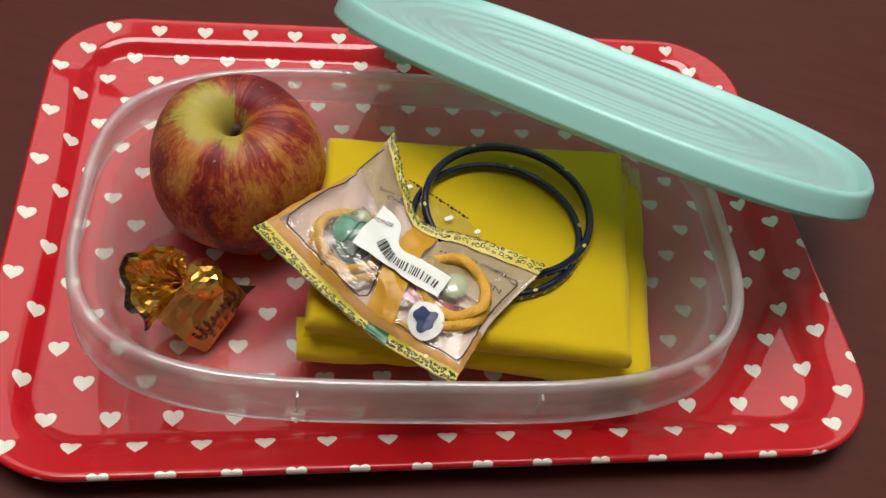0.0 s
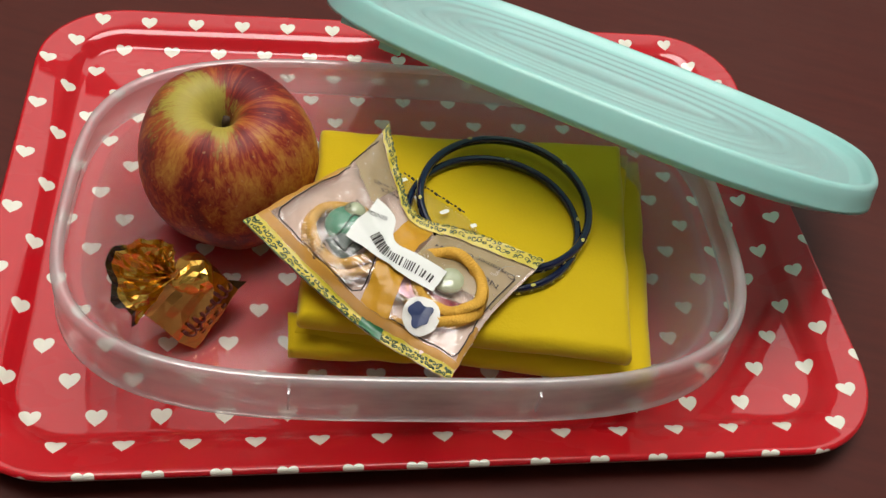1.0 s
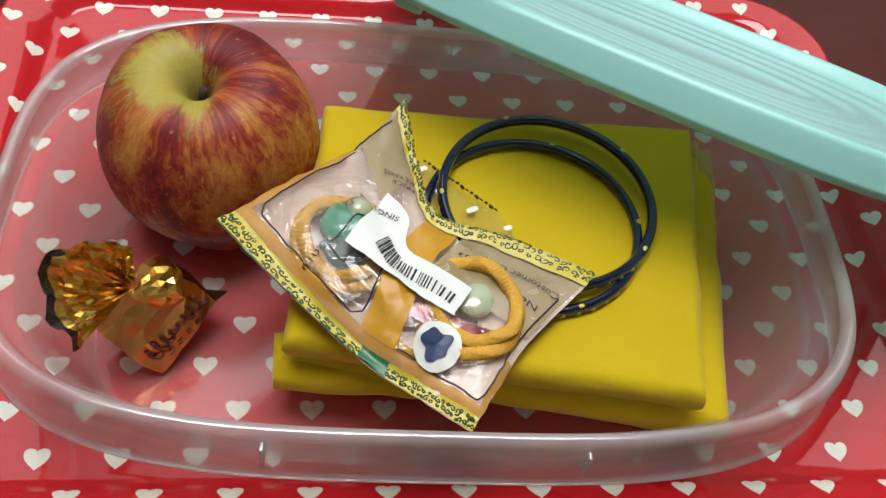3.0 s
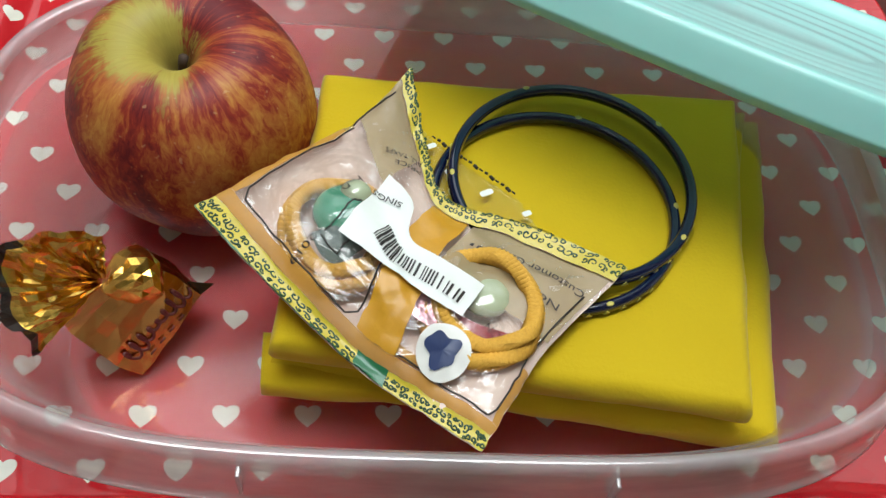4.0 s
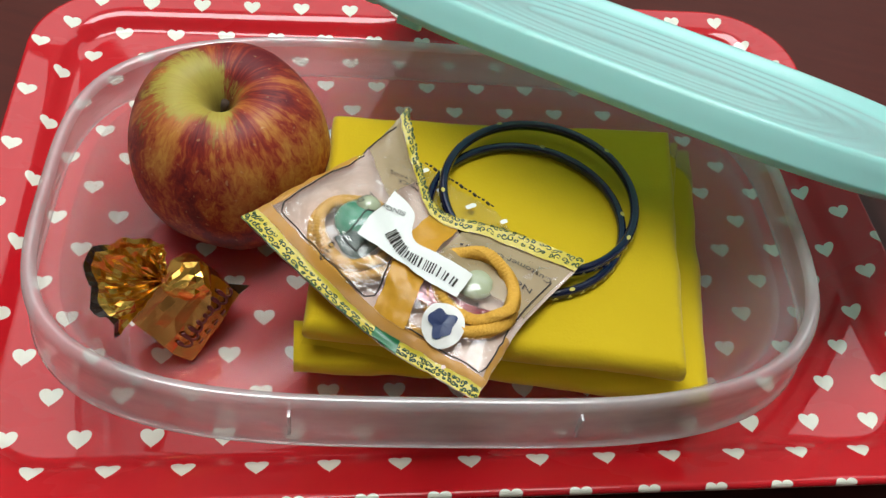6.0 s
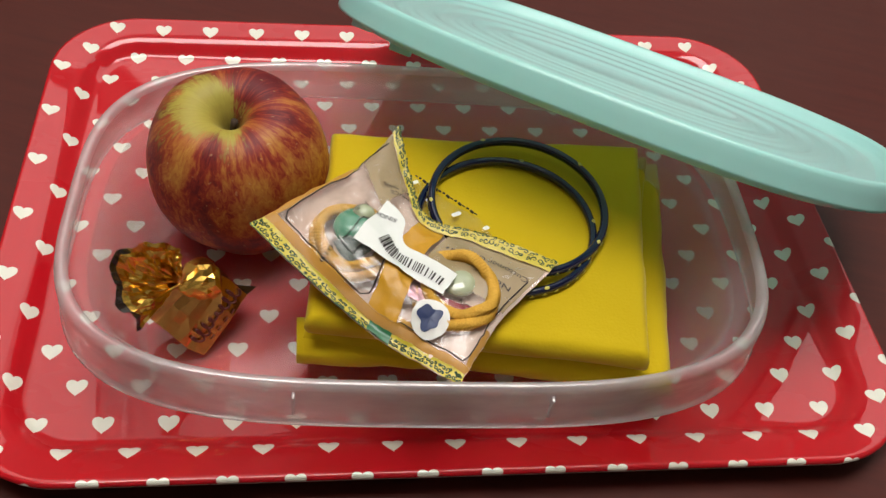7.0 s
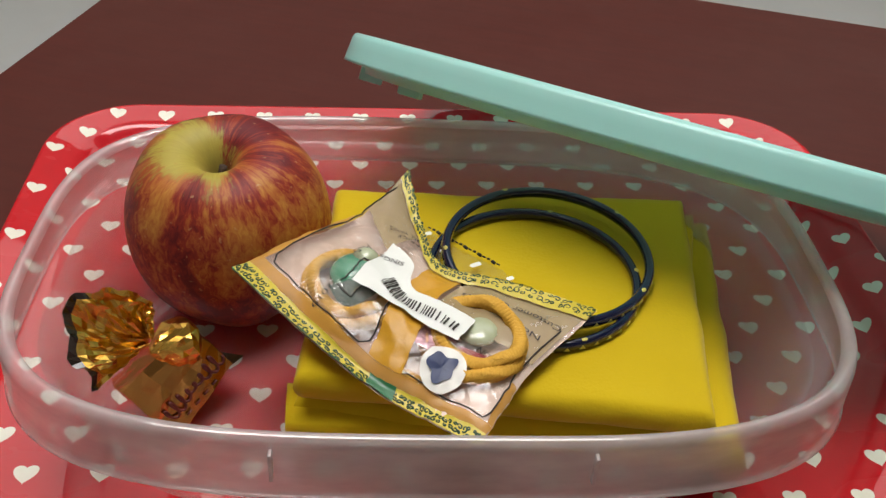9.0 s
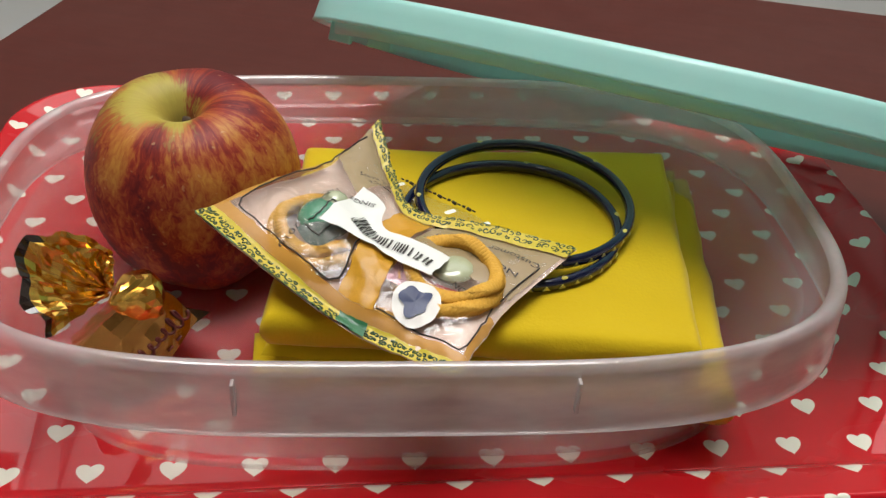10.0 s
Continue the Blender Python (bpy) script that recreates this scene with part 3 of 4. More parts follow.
def lid():
    t = thing("container_lid", "mint green plastic lid leaning on the food container's rim", "lid", LID_POSE)
    hx, hy, e = 0.1280, 0.0890, 3.0
    prof = [(-0.0010, 0.0004, e), (0.0002, -0.0010, e), (0.0014, -0.0008, e), (0.0012, 0.0004, e), (0.0006, 0.0050, e), (0.0002, 0.0086, e), (-0.0004, 0.0100, e), (-0.0014, 0.0106, e), (-0.0026, 0.0103, e), (-0.0034, 0.0092, e), (-0.0046, 0.0066, e), (-0.0060, 0.0056, e), (-0.0105, 0.0052, e)]
    part("rim", loft([smooth_oval(hx + o, hy + o, q, z) for o, z, q in prof]), M_LID, t, "thick mint rim")
    pan = [(-0.0105, 0.0052, e)]
    steps = 60
    for k in range(1, steps + 1):
        f = k / steps
        o = -0.0120 - 0.0630 * f
        ridge = 0.0012 * max(0.0, math.sin(2 * math.pi * (f * 3.6 - 0.02))) ** 0.8 + 0.0006 * max(0.0, math.sin(2 * math.pi * (f * 7.2 + 0.3)))
        pan.append((o, 0.0046 + ridge, e - 0.6 * f))
    part("panel", loft([smooth_oval(hx + o, hy + o, q, z) for o, z, q in pan], cap1=True), M_LID_PANEL, t, "paler see-through panel with raised oval rings")
    plug = [(-0.0062, 0.0050, e), (-0.0064, -0.0010, e), (-0.0070, -0.0042, e), (-0.0082, -0.0044, e), (-0.0086, -0.0008, e), (-0.0088, 0.0046, e)]
    part("plug_ring", loft([smooth_oval(hx + o, hy + o, q, z) for o, z, q in plug]), M_LID_PANEL, t, "clear sealing ring under the rim")
    for x in (-0.106, -0.078):
        y = -(hy - 0.0090) * (1 - abs(x / (hx - 0.0090)) ** e) ** (1 / e)
        part("tab", box(x - 0.005, x + 0.005, y - 0.0006, y + 0.0020, -0.0072, 0.002, 0.0006), M_LID, t)


lid()


# ---- wrapped sweet ----
def sweet():
    t = thing("wrapped_sweet", "chocolate sweet in crumpled gold foil with one twisted end", "sweet", pose(0, 0, 0))
    ex = Vector((0.615, 0.648, 0.449)).normalized()
    nn = Vector((0.43, -0.76, 0.5)).normalized()
    ey = nn.cross(ex).normalized()
    nn = ex.cross(ey)
    o = Vector((-0.0995, -0.0545, 0.0160))
    low = 0.0036
    bm = bmesh.new()
    bmesh.ops.create_cube(bm, size=2)
    bmesh.ops.subdivide_edges(bm, edges=bm.edges[:], cuts=5, use_grid_fill=True)
    for v in bm.verts:
        c = v.co
        k = 1 - 0.10 * (c.x ** 2 + c.y ** 2 + c.z ** 2 - 1) / 2
        p = o + ex * (0.0158 * c.x * k) + ey * (0.0122 * c.y * k * (1 - 0.12 * c.x)) + nn * (0.0095 * c.z * k)
        p += 0.0012 * noise.noise_vector(p * 160)
        v.co = (p.x, p.y, max(p.z, low + 0.0002 * noise.noise(p * 400)))
    part("body", bm, M_FOIL_DARK, t, "smooth foil-covered block", smooth=False)
    # the brand's script and the line under it, as plain dark shapes on the front face
    face = o + nn * 0.0098
    pts = []
    for k in range(140):
        f = k / 139
        pts.append(face + ex * (-0.0120 + 0.0255 * f + 0.0011 * math.cos(f * 50)) + ey * (-0.0046 + (0.0019 + 0.0010 * math.sin(f * 9)) * math.sin(f * 50)) + nn * 0.0002)
    part("script_mark", tube(pts, 0.00048, 5), M_INK_RED, t, "dark red script-like mark")
    for k in range(4):
        q = face + ex * (-0.0075 + 0.0042 * k) + ey * (-0.0094) + nn * 0.0001
        part("letter_bar", tube([q, q + ex * 0.0022], 0.00035, 5), M_INK_RED, t)
    tip_at = o + ex * 0.0150 + ey * -0.0108 + nn * 0.0060
    bm = bmesh.new()
    vs = [bm.verts.new(p) for p in (tip_at - ex * 0.004, tip_at + ey * 0.006, tip_at - nn * 0.006, tip_at + ex * 0.0045 - ey * 0.002)]
    for tri in ((0, 1, 3), (1, 2, 3), (2, 0, 3), (0, 2, 1)):
        bm.faces.new([vs[q] for q in tri])
    part("folded_tip", bm, M_FOIL_BLACK, t, "dark brown folded corner", smooth=False)
    # puffed knot
    bm = bmesh.new()
    bmesh.ops.create_icosphere(bm, subdivisions=3, radius=1)
    c0 = Vector((-0.0985, -0.0545, 0.0300))
    ax = Vector((0.62, 0.55, -0.25)).normalized()
    for v in bm.verts:
        d = v.co.normalized()
        a = math.atan2(d.y, d.x)
        along = d.dot(ax)
        r = 0.0104 * (1 + 0.22 * noise.noise(d * 2.6) + 0.16 * abs(noise.noise(d * 4.5)))
        side = (d - ax * along)
        v.co = c0 + ax * (along * 0.0088) + side * r * (0.72 + 0.42 * along) + 0.0006 * noise.noise_vector(d * 14)
    part("puffed_twist", bm, M_FOIL, t, "crumpled pale gold bulge", smooth=False)
    # fan of the twisted end
    kn = Vector((-0.1035, -0.0585, 0.0355))
    tips = [Vector(p) for p in ((-0.1160, -0.0900, 0.0425), (-0.1225, -0.0845, 0.0510), (-0.1268, -0.0770, 0.0590), (-0.1245, -0.0680, 0.0655), (-0.1165, -0.0600, 0.0640), (-0.1070, -0.0530, 0.0545), (-0.1025, -0.0500, 0.0450))]

    def tip(f):
        f *= len(tips) - 1
        i = min(int(f), len(tips) - 2)
        return tips[i].lerp(tips[i + 1], f - i)
    nf, nr = 40, 11
    grid = []
    for i in range(nf + 1):
        f = i / nf
        row = []
        for j in range(nr + 1):
            g = j / nr
            p = kn.lerp(tip(f), 0.06 + 0.94 * g)
            pleat = math.sin(f * 27 + 3 * noise.noise(Vector((f * 5, 0, 1)))) * 0.0016 * (1 - 0.55 * g)
            w = noise.noise_vector(Vector((f * 9, g * 3.2, 4.0))) * 0.0028 * g + noise.noise_vector(Vector((f * 26, g * 8, 9.0))) * 0.0009
            row.append(kn.lerp(p, 0.88) + Vector((0.55, -0.35, 0.75)) * pleat + w)
        grid.append(row)
    cut = 10
    part("twisted_end", loft([r[:cut + 1] for r in grid], closed=False), M_FOIL, t, "pleated gold foil fan", smooth=False)
    part("fan_edge", loft([r[cut:] for r in grid[:24]], closed=False), M_FOIL_BLACK, t, "dark brown printed edge of the foil", smooth=False)
    part("fan_corner", loft([r[cut:] for r in grid[23:]], closed=False), M_FOIL, t, "bright folded foil corner", smooth=False)


sweet()


# ---- sealed packet ----
def spline(pts, f):
    """A smooth curve through a few points."""
    n = len(pts) - 1
    x = min(max(f, 0), 1) * n
    i = min(int(x), n - 1)
    k = x - i
    p = [Vector(pts[min(max(j, 0), n)]) for j in (i - 1, i, i + 1, i + 2)]
    return 0.5 * (2 * p[1] + (p[2] - p[0]) * k + (2 * p[0] - 5 * p[1] + 4 * p[2] - p[3]) * k * k + (3 * p[1] - p[0] - 3 * p[2] + p[3]) * k ** 3)


SEAM = [(-0.0770, -0.0510, 0.0600), (-0.0600, -0.0690, 0.0560), (-0.0350, -0.0925, 0.0500), (-0.0180, -0.1045, 0.0480), (-0.0040, -0.1150, 0.0490)]
BACK = [(-0.0191, -0.0020, 0.0650), (-0.0150, -0.0220, 0.0560), (-0.0095, -0.0412, 0.0535), (0.0130, -0.0500, 0.0530), (0.0390, -0.0640, 0.0530)]
SIDE0 = [(-0.0770, -0.0510, 0.0600), (-0.0560, -0.0345, 0.0590), (-0.0360, -0.0180, 0.0570), (-0.0191, -0.0020, 0.0650)]
SIDE1 = [(-0.0040, -0.1150, 0.0490), (0.0060, -0.1000, 0.0500), (0.0154, -0.0868, 0.0505), (0.0390, -0.0640, 0.0530)]


def sheet(u, v, lift=0.0):
    a, b, c, d = Vector(SEAM[0]), Vector(SEAM[-1]), Vector(BACK[-1]), Vector(BACK[0])
    p = spline(SEAM, u) * (1 - v) + spline(BACK, u) * v + spline(SIDE0, v) * (1 - u) + spline(SIDE1, v) * u
    p -= a * (1 - u) * (1 - v) + b * u * (1 - v) + c * u * v + d * (1 - u) * v
    su, sv = math.sin(math.pi * u), math.sin(math.pi * min(max((v - 0.1) / 0.8, 0), 1))
    w = (max(su, 0) * max(sv, 0)) ** 0.6
    crumple = noise.noise(Vector((u * 7, v * 7, 2.0))) * 0.0016 + abs(noise.noise(Vector((u * 13 + v * 6, v * 9, 5.0)))) * 0.0016 - abs(noise.noise(Vector((u * 24 - v * 9, v * 19, 8.0)))) * 0.0012
    return p + Vector((0.0006 * noise.noise(Vector((u * 22, v * 16, 1.0))), 0.0006 * noise.noise(Vector((u * 22, v * 16, 7.0))), 0.0132 * w * (1 - 0.33 * u) + crumple * (0.3 + 0.7 * min(1, 4 * min(u, 1 - u, v, 1 - v))) + lift))


def patch(u0, u1, v0, v1, nu, nv, lift=0.0, drop=0.0):
    rings = []
    for i in range(nu + 1):
        row = []
        for j in range(nv + 1):
            p = sheet(u0 + (u1 - u0) * i / nu, v0 + (v1 - v0) * j / nv, lift)
            row.append(p)
        rings.append(row)
    return loft(rings, closed=False)


SAMPLES = [(sheet(i / 60, j / 60), i / 60, j / 60) for i in range(61) for j in range(61)]


def on_sheet(x, y, lift=0.0003):
    """The point of the packet's upper film over a place in plan."""
    best = sorted(SAMPLES, key=lambda s: (s[0].x - x) ** 2 + (s[0].y - y) ** 2)[:6]
    ws = [1 / (math.hypot(p.x - x, p.y - y) + 1e-5) for p, _, _ in best]
    z = sum(w * p.z for w, (p, _, _) in zip(ws, best)) / sum(ws)
    return Vector((x, y, z + lift))


def decal(left, right, lift, n=12, m=6):
    """A thin label between two edges given in plan."""
    rows = []
    for i in range(n + 1):
        f = i / n
        a, b = spline([(*p, 0) for p in left], f), spline([(*p, 0) for p in right], f)
        rows.append([on_sheet(*(a.lerp(b, j / m)).xy, lift) for j in range(m + 1)])
    return loft(rows, closed=False)


def stroke(p, q, w, lift):
    p, q = Vector(p), Vector(q)
    d = (q - p).normalized()
    s = Vector((-d.y, d.x)) * w / 2
    rows = []
    for k in range(5):
        c = p.lerp(q, k / 4)
        rows.append([on_sheet(*(c - s), lift), on_sheet(*(c + s), lift)])
    return loft(rows, closed=False)


def cord(cx, cy, z, rx, ry, turn, r=0.0016, strands=2, tilt=0.0):
    """Twisted cord bent into a loop: one bmesh for the strands of one cord."""
    bm = bmesh.new()
    n = 150
    for s in range(strands):
        pts = []
        for k in range(n):
            a = 2 * math.pi * k / n
            tw = 36 * a + 2 * math.pi * s / strands
            e = 0.0012 * math.cos(tw)
            x, y = (rx + e) * math.cos(a), (ry + e) * math.sin(a)
            c, si = math.cos(turn), math.sin(turn)
            pts.append((cx + c * x - si * y, cy + si * x + c * y, z + 0.0012 * math.sin(tw) + tilt * x + 0.001 * math.sin(3 * a)))
        tube(pts, r, 6, True, bm)
    return bm


def dome(cx, cy, z, r, h, seg=28):
    rings = [[(cx + r * math.cos(b) * math.cos(a), cy + r * math.cos(b) * math.sin(a), z + h * math.sin(b)) for a in (2 * math.pi * k / seg for k in range(seg))] for b in (0, 0.25, 0.55, 0.85, 1.15, 1.4)]
    return loft(rings, cap0=True, cap1=True)


def writing(text, start, end, size, parent, lift=0.0007):
    """Flat letters laid on the film, from start to end in plan."""
    cu = bpy.data.curves.new("letters", "FONT")
    cu.body, cu.size = text, 1.0
    tmp = bpy.data.objects.new("letters", cu)
    scene.collection.objects.link(tmp)
    me = bpy.data.meshes.new_from_object(tmp.evaluated_get(bpy.context.evaluated_depsgraph_get()))
    bpy.data.objects.remove(tmp)
    bm = bmesh.new()
    bm.from_mesh(me)
    wide = max(v.co.x for v in bm.verts)
    a, d = Vector(start), Vector(end) - Vector(start)
    up = Vector((-d.y, d.x)).normalized() * size * 1.35
    for v in bm.verts:
        p = a + d * (v.co.x / wide) + up * v.co.y
        v.co = on_sheet(p.x, p.y, lift)
    part("lettering", bm, M_INK, parent, "small black printed letters", smooth=False)


def packet():
    t = thing("sealed_packet", "clear printed packet with orange festive cords and a barcode label", "packet", pose(0, 0, 0))
    # back sheet: same outline, pressed down on the cloth
    rows = []
    for i in range(25):
        row = []
        for j in range(25):
            u, v = i / 24, j / 24
            p = sheet(u, v)
            e = min(1, 5 * min(u, 1 - u, v, 1 - v))
            row.append((p.x, p.y, p.z + (max(0.0500, p.z - 0.018) - p.z) * e - 0.0004))
        rows.append(row)
    part("back_sheet", loft(rows, closed=False), M_BEIGE, t, "beige printed back sheet")
    # contents
    part("cord_loop", cord(-0.0400, -0.0548, 0.0570, 0.0110, 0.0150, 0.35, 0.0015), M_CORD, t, "orange twisted cord")
    part("cord_loop", cord(-0.0392, -0.0550, 0.0545, 0.0138, 0.0172, 0.30, 0.0015), M_CORD, t, "orange twisted cord")
    part("cord_loop", cord(-0.0010, -0.0760, 0.0555, 0.0122, 0.0145, 0.5, 0.0015), M_CORD, t, "orange twisted cord")
    part("cord_loop", cord(-0.0025, -0.0775, 0.0535, 0.0146, 0.0162, 0.2, 0.0015), M_CORD, t, "orange twisted cord")
    part("cord_strand", tube([(-0.026, -0.0865, 0.0505), (-0.021, -0.0905, 0.0505), (-0.0155, -0.0935, 0.0495)], 0.0015, 8), M_CORD, t)
    g = part("green_medallion", dome(-0.0375, -0.0490, 0.0560, 0.0092, 0.0052), M_GEM, t, "green glassy medallion")
    part("medallion_core", dome(-0.0350, -0.0450, 0.0585, 0.0046, 0.0040), M_PEARL, g, "pale shiny bead")
    part("dark_card", decal([(-0.0465, -0.058), (-0.0440, -0.064), (-0.0390, -0.069)], [(-0.0310, -0.052), (-0.0300, -0.057), (-0.0310, -0.061)], -0.0028, 6, 4), M_SLATE, t, "slate green card scrap")
    part("pale_medallion", dome(-0.0005, -0.0735, 0.0535, 0.0068, 0.0026), M_PEARL, t, "pale glassy medallion")
    part("red_ribbon", decal([(-0.0190, -0.0800), (-0.0060, -0.0860), (0.0040, -0.0880)], [(-0.0160, -0.0760), (-0.0040, -0.0820), (0.0060, -0.0840)], -0.0026, 8, 3), M_CRIMSON, t, "crimson ribbon")
    part("pink_tinsel", decal([(-0.0215, -0.0810), (-0.0120, -0.0870)], [(-0.0170, -0.0740), (-0.0070, -0.0800)], -0.0016, 8, 5), M_TINSEL, t, "pink shiny tinsel")
    # upper film and its print
    part("film", patch(0.0, 1.0, 0.10, 0.90, 60, 48), M_FILM, t, "clear crinkled film")
    part("front_seam", patch(-0.005, 1.005, -0.01, 0.105, 60, 5, 0.0003), M_SEAM, t, "yellow seam printed with green scrolls")
    part("green_flash", patch(0.50, 0.60, -0.01, 0.107, 8, 5, 0.0006), M_GREEN, t, "plain green seam patch")
    part("back_seam", patch(0.0, 1.0, 0.915, 1.02, 60, 5, 0.0004), M_SEAM, t, "yellow seam printed with green scrolls")
    part("seam_edge", patch(-0.005, 0.50, -0.014, 0.010, 40, 2, 0.0005), M_GREEN, t, "dark green seam edge")

    def scrolls(v_mid, tall, label):
        """Curling leaf scrolls printed along a seam, joined into one print."""
        bm = bmesh.new()
        count = 26
        for i in range(count):
            u0 = (i + 0.5) / count
            flip = 1 if i % 2 else -1
            curls = []
            for cu, cv, sense, size in ((u0 - 0.009, v_mid + 0.38 * tall * flip, 1, 0.9), (u0 + 0.010, v_mid - 0.42 * tall * flip, -1, 0.8), (u0 + 0.006, v_mid + 0.52 * tall * flip, -1, 0.55), (u0 - 0.008, v_mid - 0.60 * tall * flip, 1, 0.5)):
                curls.append([(cu + size * 0.0135 * (1 - q / 15) * math.cos(sense * q * 0.55 + i), cv + size * 0.55 * tall * (1 - q / 15) * math.sin(sense * q * 0.55 + i)) for q in range(13)])
            for path in curls:
                tube([sheet(min(max(a, 0), 1), b, 0.00026) for a, b in path], 0.00029, 5, False, bm)
        return part("scroll_print", bm, M_SCROLL, t, label)
    scrolls(0.056, 0.042, "dark green printed scrolls")
    scrolls(0.966, 0.040, "dark green printed scrolls")
    part("orange_border", patch(0.0, 1.0, 0.106, 0.155, 60, 3, 0.0002), M_ORANGE_FILM, t, "orange printed border")
    part("orange_border", patch(0.0, 0.055, 0.156, 0.62, 4, 24, 0.0002), M_ORANGE_FILM, t, "orange printed border")
    part("orange_border", patch(0.965, 1.0, 0.156, 0.45, 3, 20, 0.0002), M_ORANGE_FILM, t, "orange printed border")
    part("orange_band", patch(0.475, 0.605, 0.156, 0.912, 10, 36, 0.0003), M_ORANGE_BAND, t, "orange printed band")
    part("side_flap", patch(0.0, 0.30, 0.70, 0.912, 14, 12, 0.0001), M_FLAP, t, "brownish printed panel")
    part("side_flap", patch(0.62, 0.985, 0.66, 0.912, 14, 12, 0.0001), M_FLAP, t, "brownish printed panel")

    def line(uvs, r=0.00026):
        path = []
        for (a, b), (c, d) in zip(uvs, uvs[1:]):
            for k in range(14):
                path.append(sheet(a + (c - a) * k / 14, b + (d - b) * k / 14, 0.0004))
        part("print_line", tube(path, r, 5), M_INK, t)
    line([(0.065, 0.66), (0.065, 0.20), (0.10, 0.165), (0.44, 0.165), (0.465, 0.20), (0.465, 0.55)])
    line([(0.615, 0.165), (0.93, 0.165), (0.962, 0.20), (0.962, 0.88)])
    line([(0.04, 0.66), (0.03, 0.76), (0.05, 0.88)])
    line([(0.30, 0.28), (0.36, 0.28), (0.36, 0.55), (0.30, 0.55), (0.30, 0.28)])
    # readable print on the film, upside down as the packet lies
    writing("Customer Care", (0.0262, -0.0722), (0.0040, -0.0590), 0.0024, t)
    writing("No.", (0.0190, -0.0765), (0.0125, -0.0725), 0.0024, t)
    writing("ALL TAXES", (-0.0160, -0.0300), (-0.0265, -0.0285), 0.0020, t)
    writing("PRICE", (-0.0165, -0.0335), (-0.0240, -0.0325), 0.0020, t)
    writing("PKD:", (-0.034, -0.040), (-0.040, -0.046), 0.0021, t)
    writing("2019", (-0.046, -0.060), (-0.052, -0.067), 0.0021, t)
    writing("FOR ON", (0.0070, -0.0910), (-0.0010, -0.0835), 0.0026, t)
    # lettering too small to read, as bars
    for u0, u1, v0, dv, k in ((0.66, 0.78, 0.80, 0.012, 6), (0.91, 0.91, 0.46, 0.016, 6)):
        for i in range(k):
            if u0 == u1:
                part("letter_bar", patch(u0, u0 + 0.018, v0 + i * 0.028, v0 + i * 0.028 + dv, 2, 2, 0.0005), M_INK, t)
            else:
                a = u0 + (u1 - u0) * i / k
                part("letter_bar", patch(a, a + (u1 - u0) / k * 0.55, v0, v0 + dv, 2, 2, 0.0005), M_INK, t)
    # clear flap behind the back seam, with white and black print, flat on the cloth
    flap = loft([[(-0.0150, -0.0100, 0.0470), (-0.0095, -0.0420, 0.0475)], [(-0.0020, -0.0240, 0.0466), (0.0060, -0.0460, 0.0475)], [(0.0125, -0.0360, 0.0466), (0.0180, -0.0500, 0.0480)]], closed=False)
    fl = part("back_flap", flap, M_FILM, t, "clear flap with white and black print")
    for cx, cy, w, h in ((-0.0125, -0.0170, 0.0036, 0.0020), (-0.0068, -0.0268, 0.0044, 0.0030), (0.0030, -0.0345, 0.0046, 0.0022), (0.0142, -0.0418, 0.0030, 0.0020)):
        bm = bmesh.new()
        vs = []
        for k in range(14):
            a = 2 * math.pi * k / 14
            c, si = math.cos(a), math.sin(a)
            x, y = w * math.copysign(abs(c) ** 0.5, c) / 2, h * math.copysign(abs(si) ** 0.5, si) / 2
            vs.append(bm.verts.new((cx + 0.84 * x - 0.4 * y, cy + 0.4 * x + 0.84 * y, 0.0479)))
        bm.faces.new(vs)
        part("white_print", bm, M_PAPER, fl)
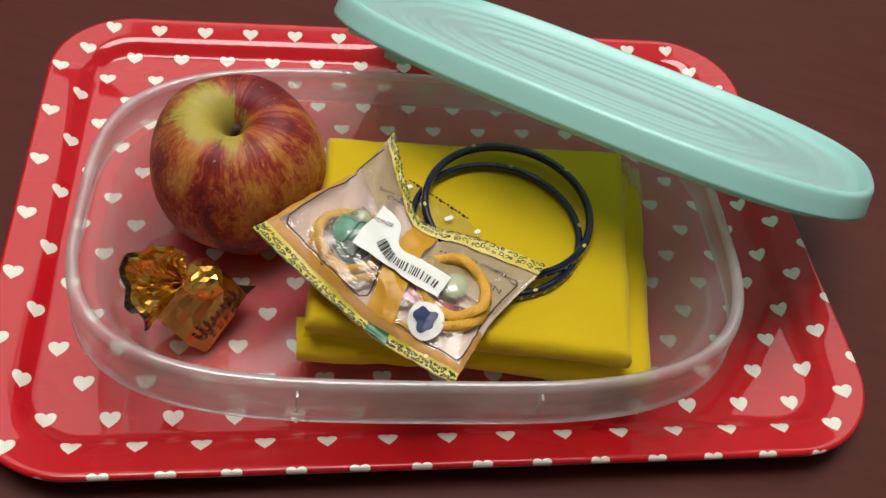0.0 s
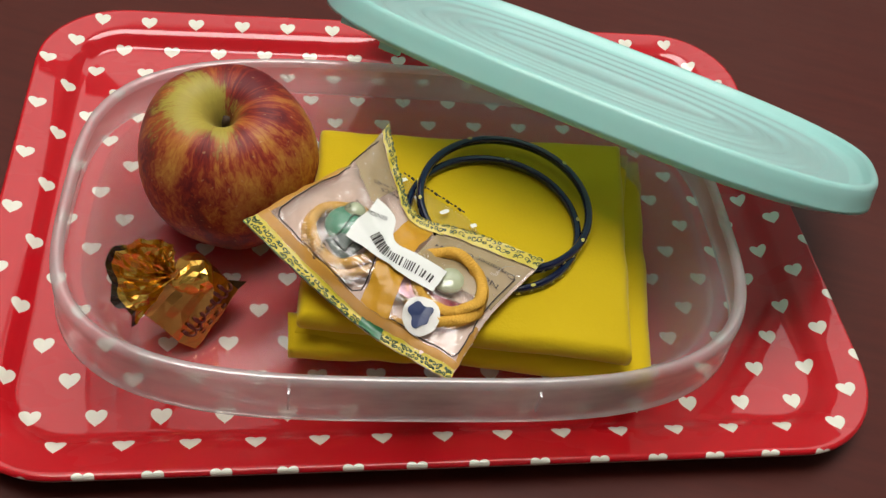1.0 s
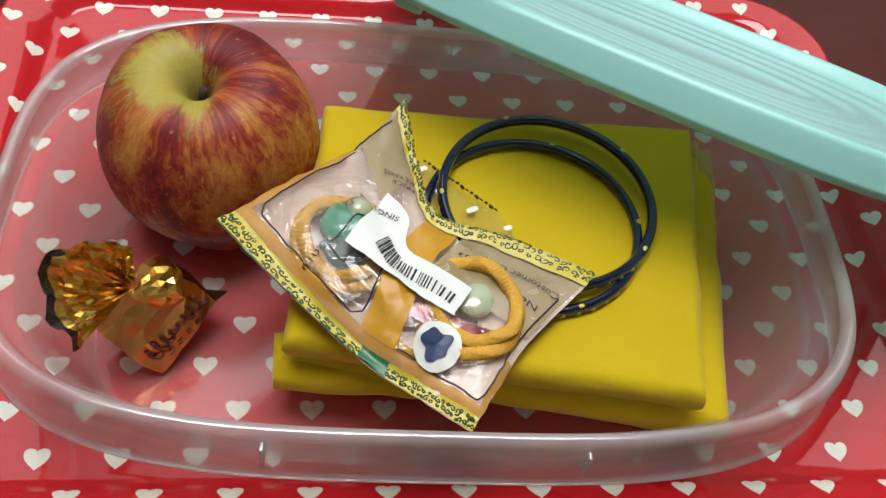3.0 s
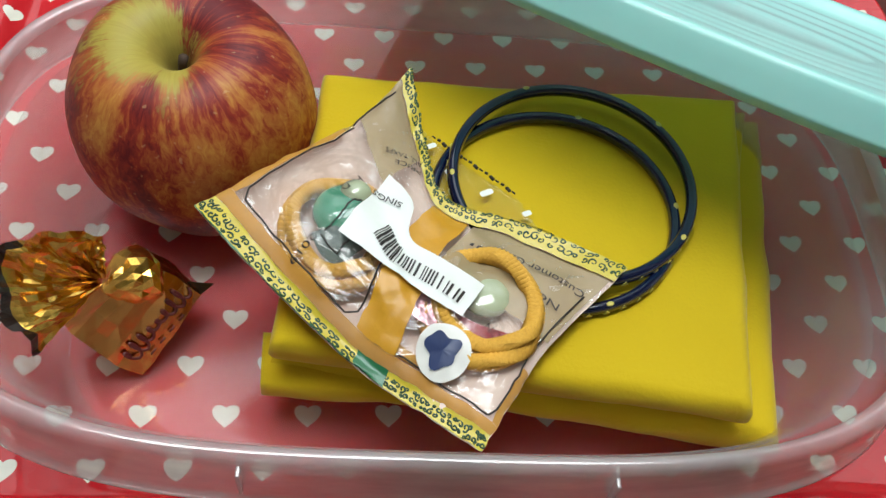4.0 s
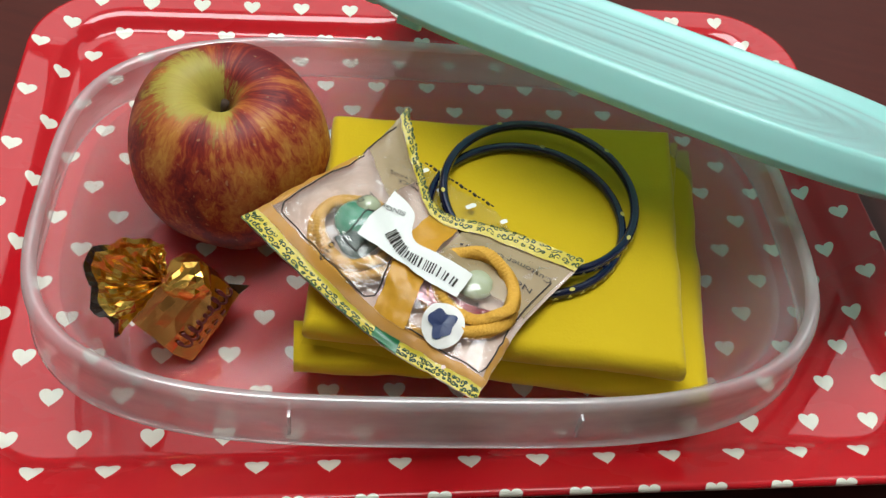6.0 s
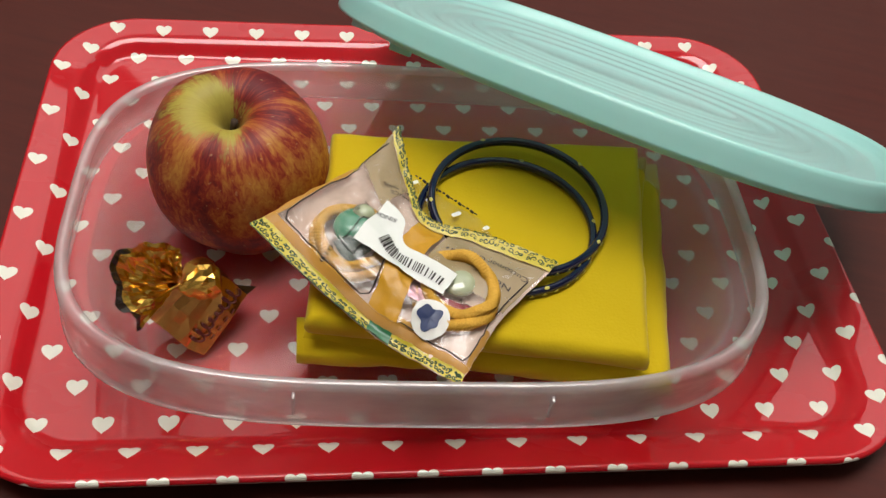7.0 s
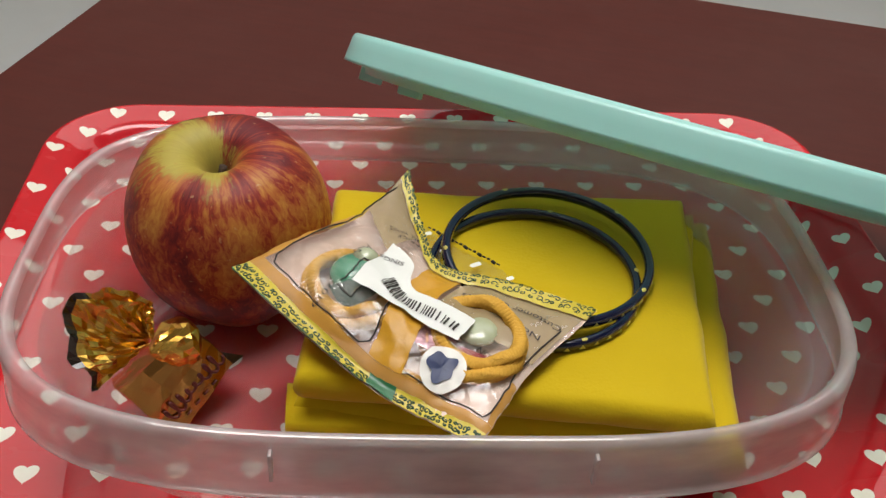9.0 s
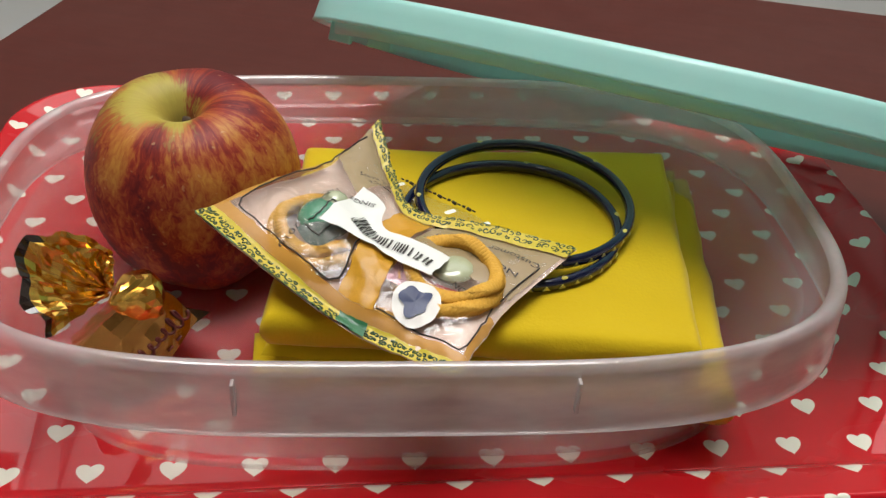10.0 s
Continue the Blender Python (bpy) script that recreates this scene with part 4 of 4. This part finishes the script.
    for k in range(16):
        f = k / 16
        p = Vector((-0.0120, -0.0130, 0.0478)).lerp(Vector((0.0120, -0.0352, 0.0478)), f)
        q = p + Vector((0.0009, -0.0009 + 0.0005 * math.sin(k * 2.1), 0))
        part("letter_bar", tube([p, q], 0.0003 + 0.00015 * (k % 3), 5), M_INK, fl)
    # barcode label
    L = [(-0.0393, -0.0605), (-0.0338, -0.0655), (-0.0265, -0.0712), (-0.0175, -0.0772), (-0.0080, -0.0832)]
    R = [(-0.0258, -0.0395), (-0.0194, -0.0476), (-0.0206, -0.0590), (-0.0122, -0.0660), (-0.0015, -0.0728)]
    lab = part("barcode_label", decal(L, R, 0.0019, 24, 10), M_PAPER, t, "white paper label with a black barcode")
    mid = [Vector((a[0] * 0.62 + b[0] * 0.38, a[1] * 0.62 + b[1] * 0.38)) for a, b in zip(L, R)]
    rng = random.Random(4)
    f = 0.26
    while f < 0.93:
        w = rng.choice((0.00022, 0.00032, 0.0005, 0.0007))
        c = spline([(*p, 0) for p in mid], f).xy
        d = (spline([(*p, 0) for p in L], f) - spline([(*p, 0) for p in R], f)).xy.normalized()
        h = 0.0033 if f < 0.52 else 0.0023
        part("bar", stroke(c - d * h, c + d * h, w, 0.0023), M_INK, lab)
        f += w / 0.040 + rng.choice((0.008, 0.012, 0.02))
    writing("SINGS", (-0.0222, -0.0490), (-0.0300, -0.0452), 0.0020, lab, 0.0024)
    # round sticker with a dark blue motif
    def disc(cx, cy, r, lift, wob=0.0):
        rings = [[on_sheet(cx + r * f * (1 + wob * math.sin(3 * a + 1) + wob * math.sin(5 * a)) * math.cos(a), cy + r * f * (1 + wob * math.sin(3 * a + 1) + wob * math.sin(5 * a)) * math.sin(a), lift) for a in (2 * math.pi * k / 32 for k in range(32))] for f in (1, 0.7, 0.4, 0.08)]
        return loft(rings, cap1=True)
    st = part("round_sticker", disc(-0.0128, -0.0915, 0.0069, 0.0014), M_STICKER, t, "white round sticker")
    part("sticker_motif", disc(-0.0132, -0.0912, 0.0042, 0.0018, 0.13), M_NAVY_INK, st, "dark blue printed motif")


packet()
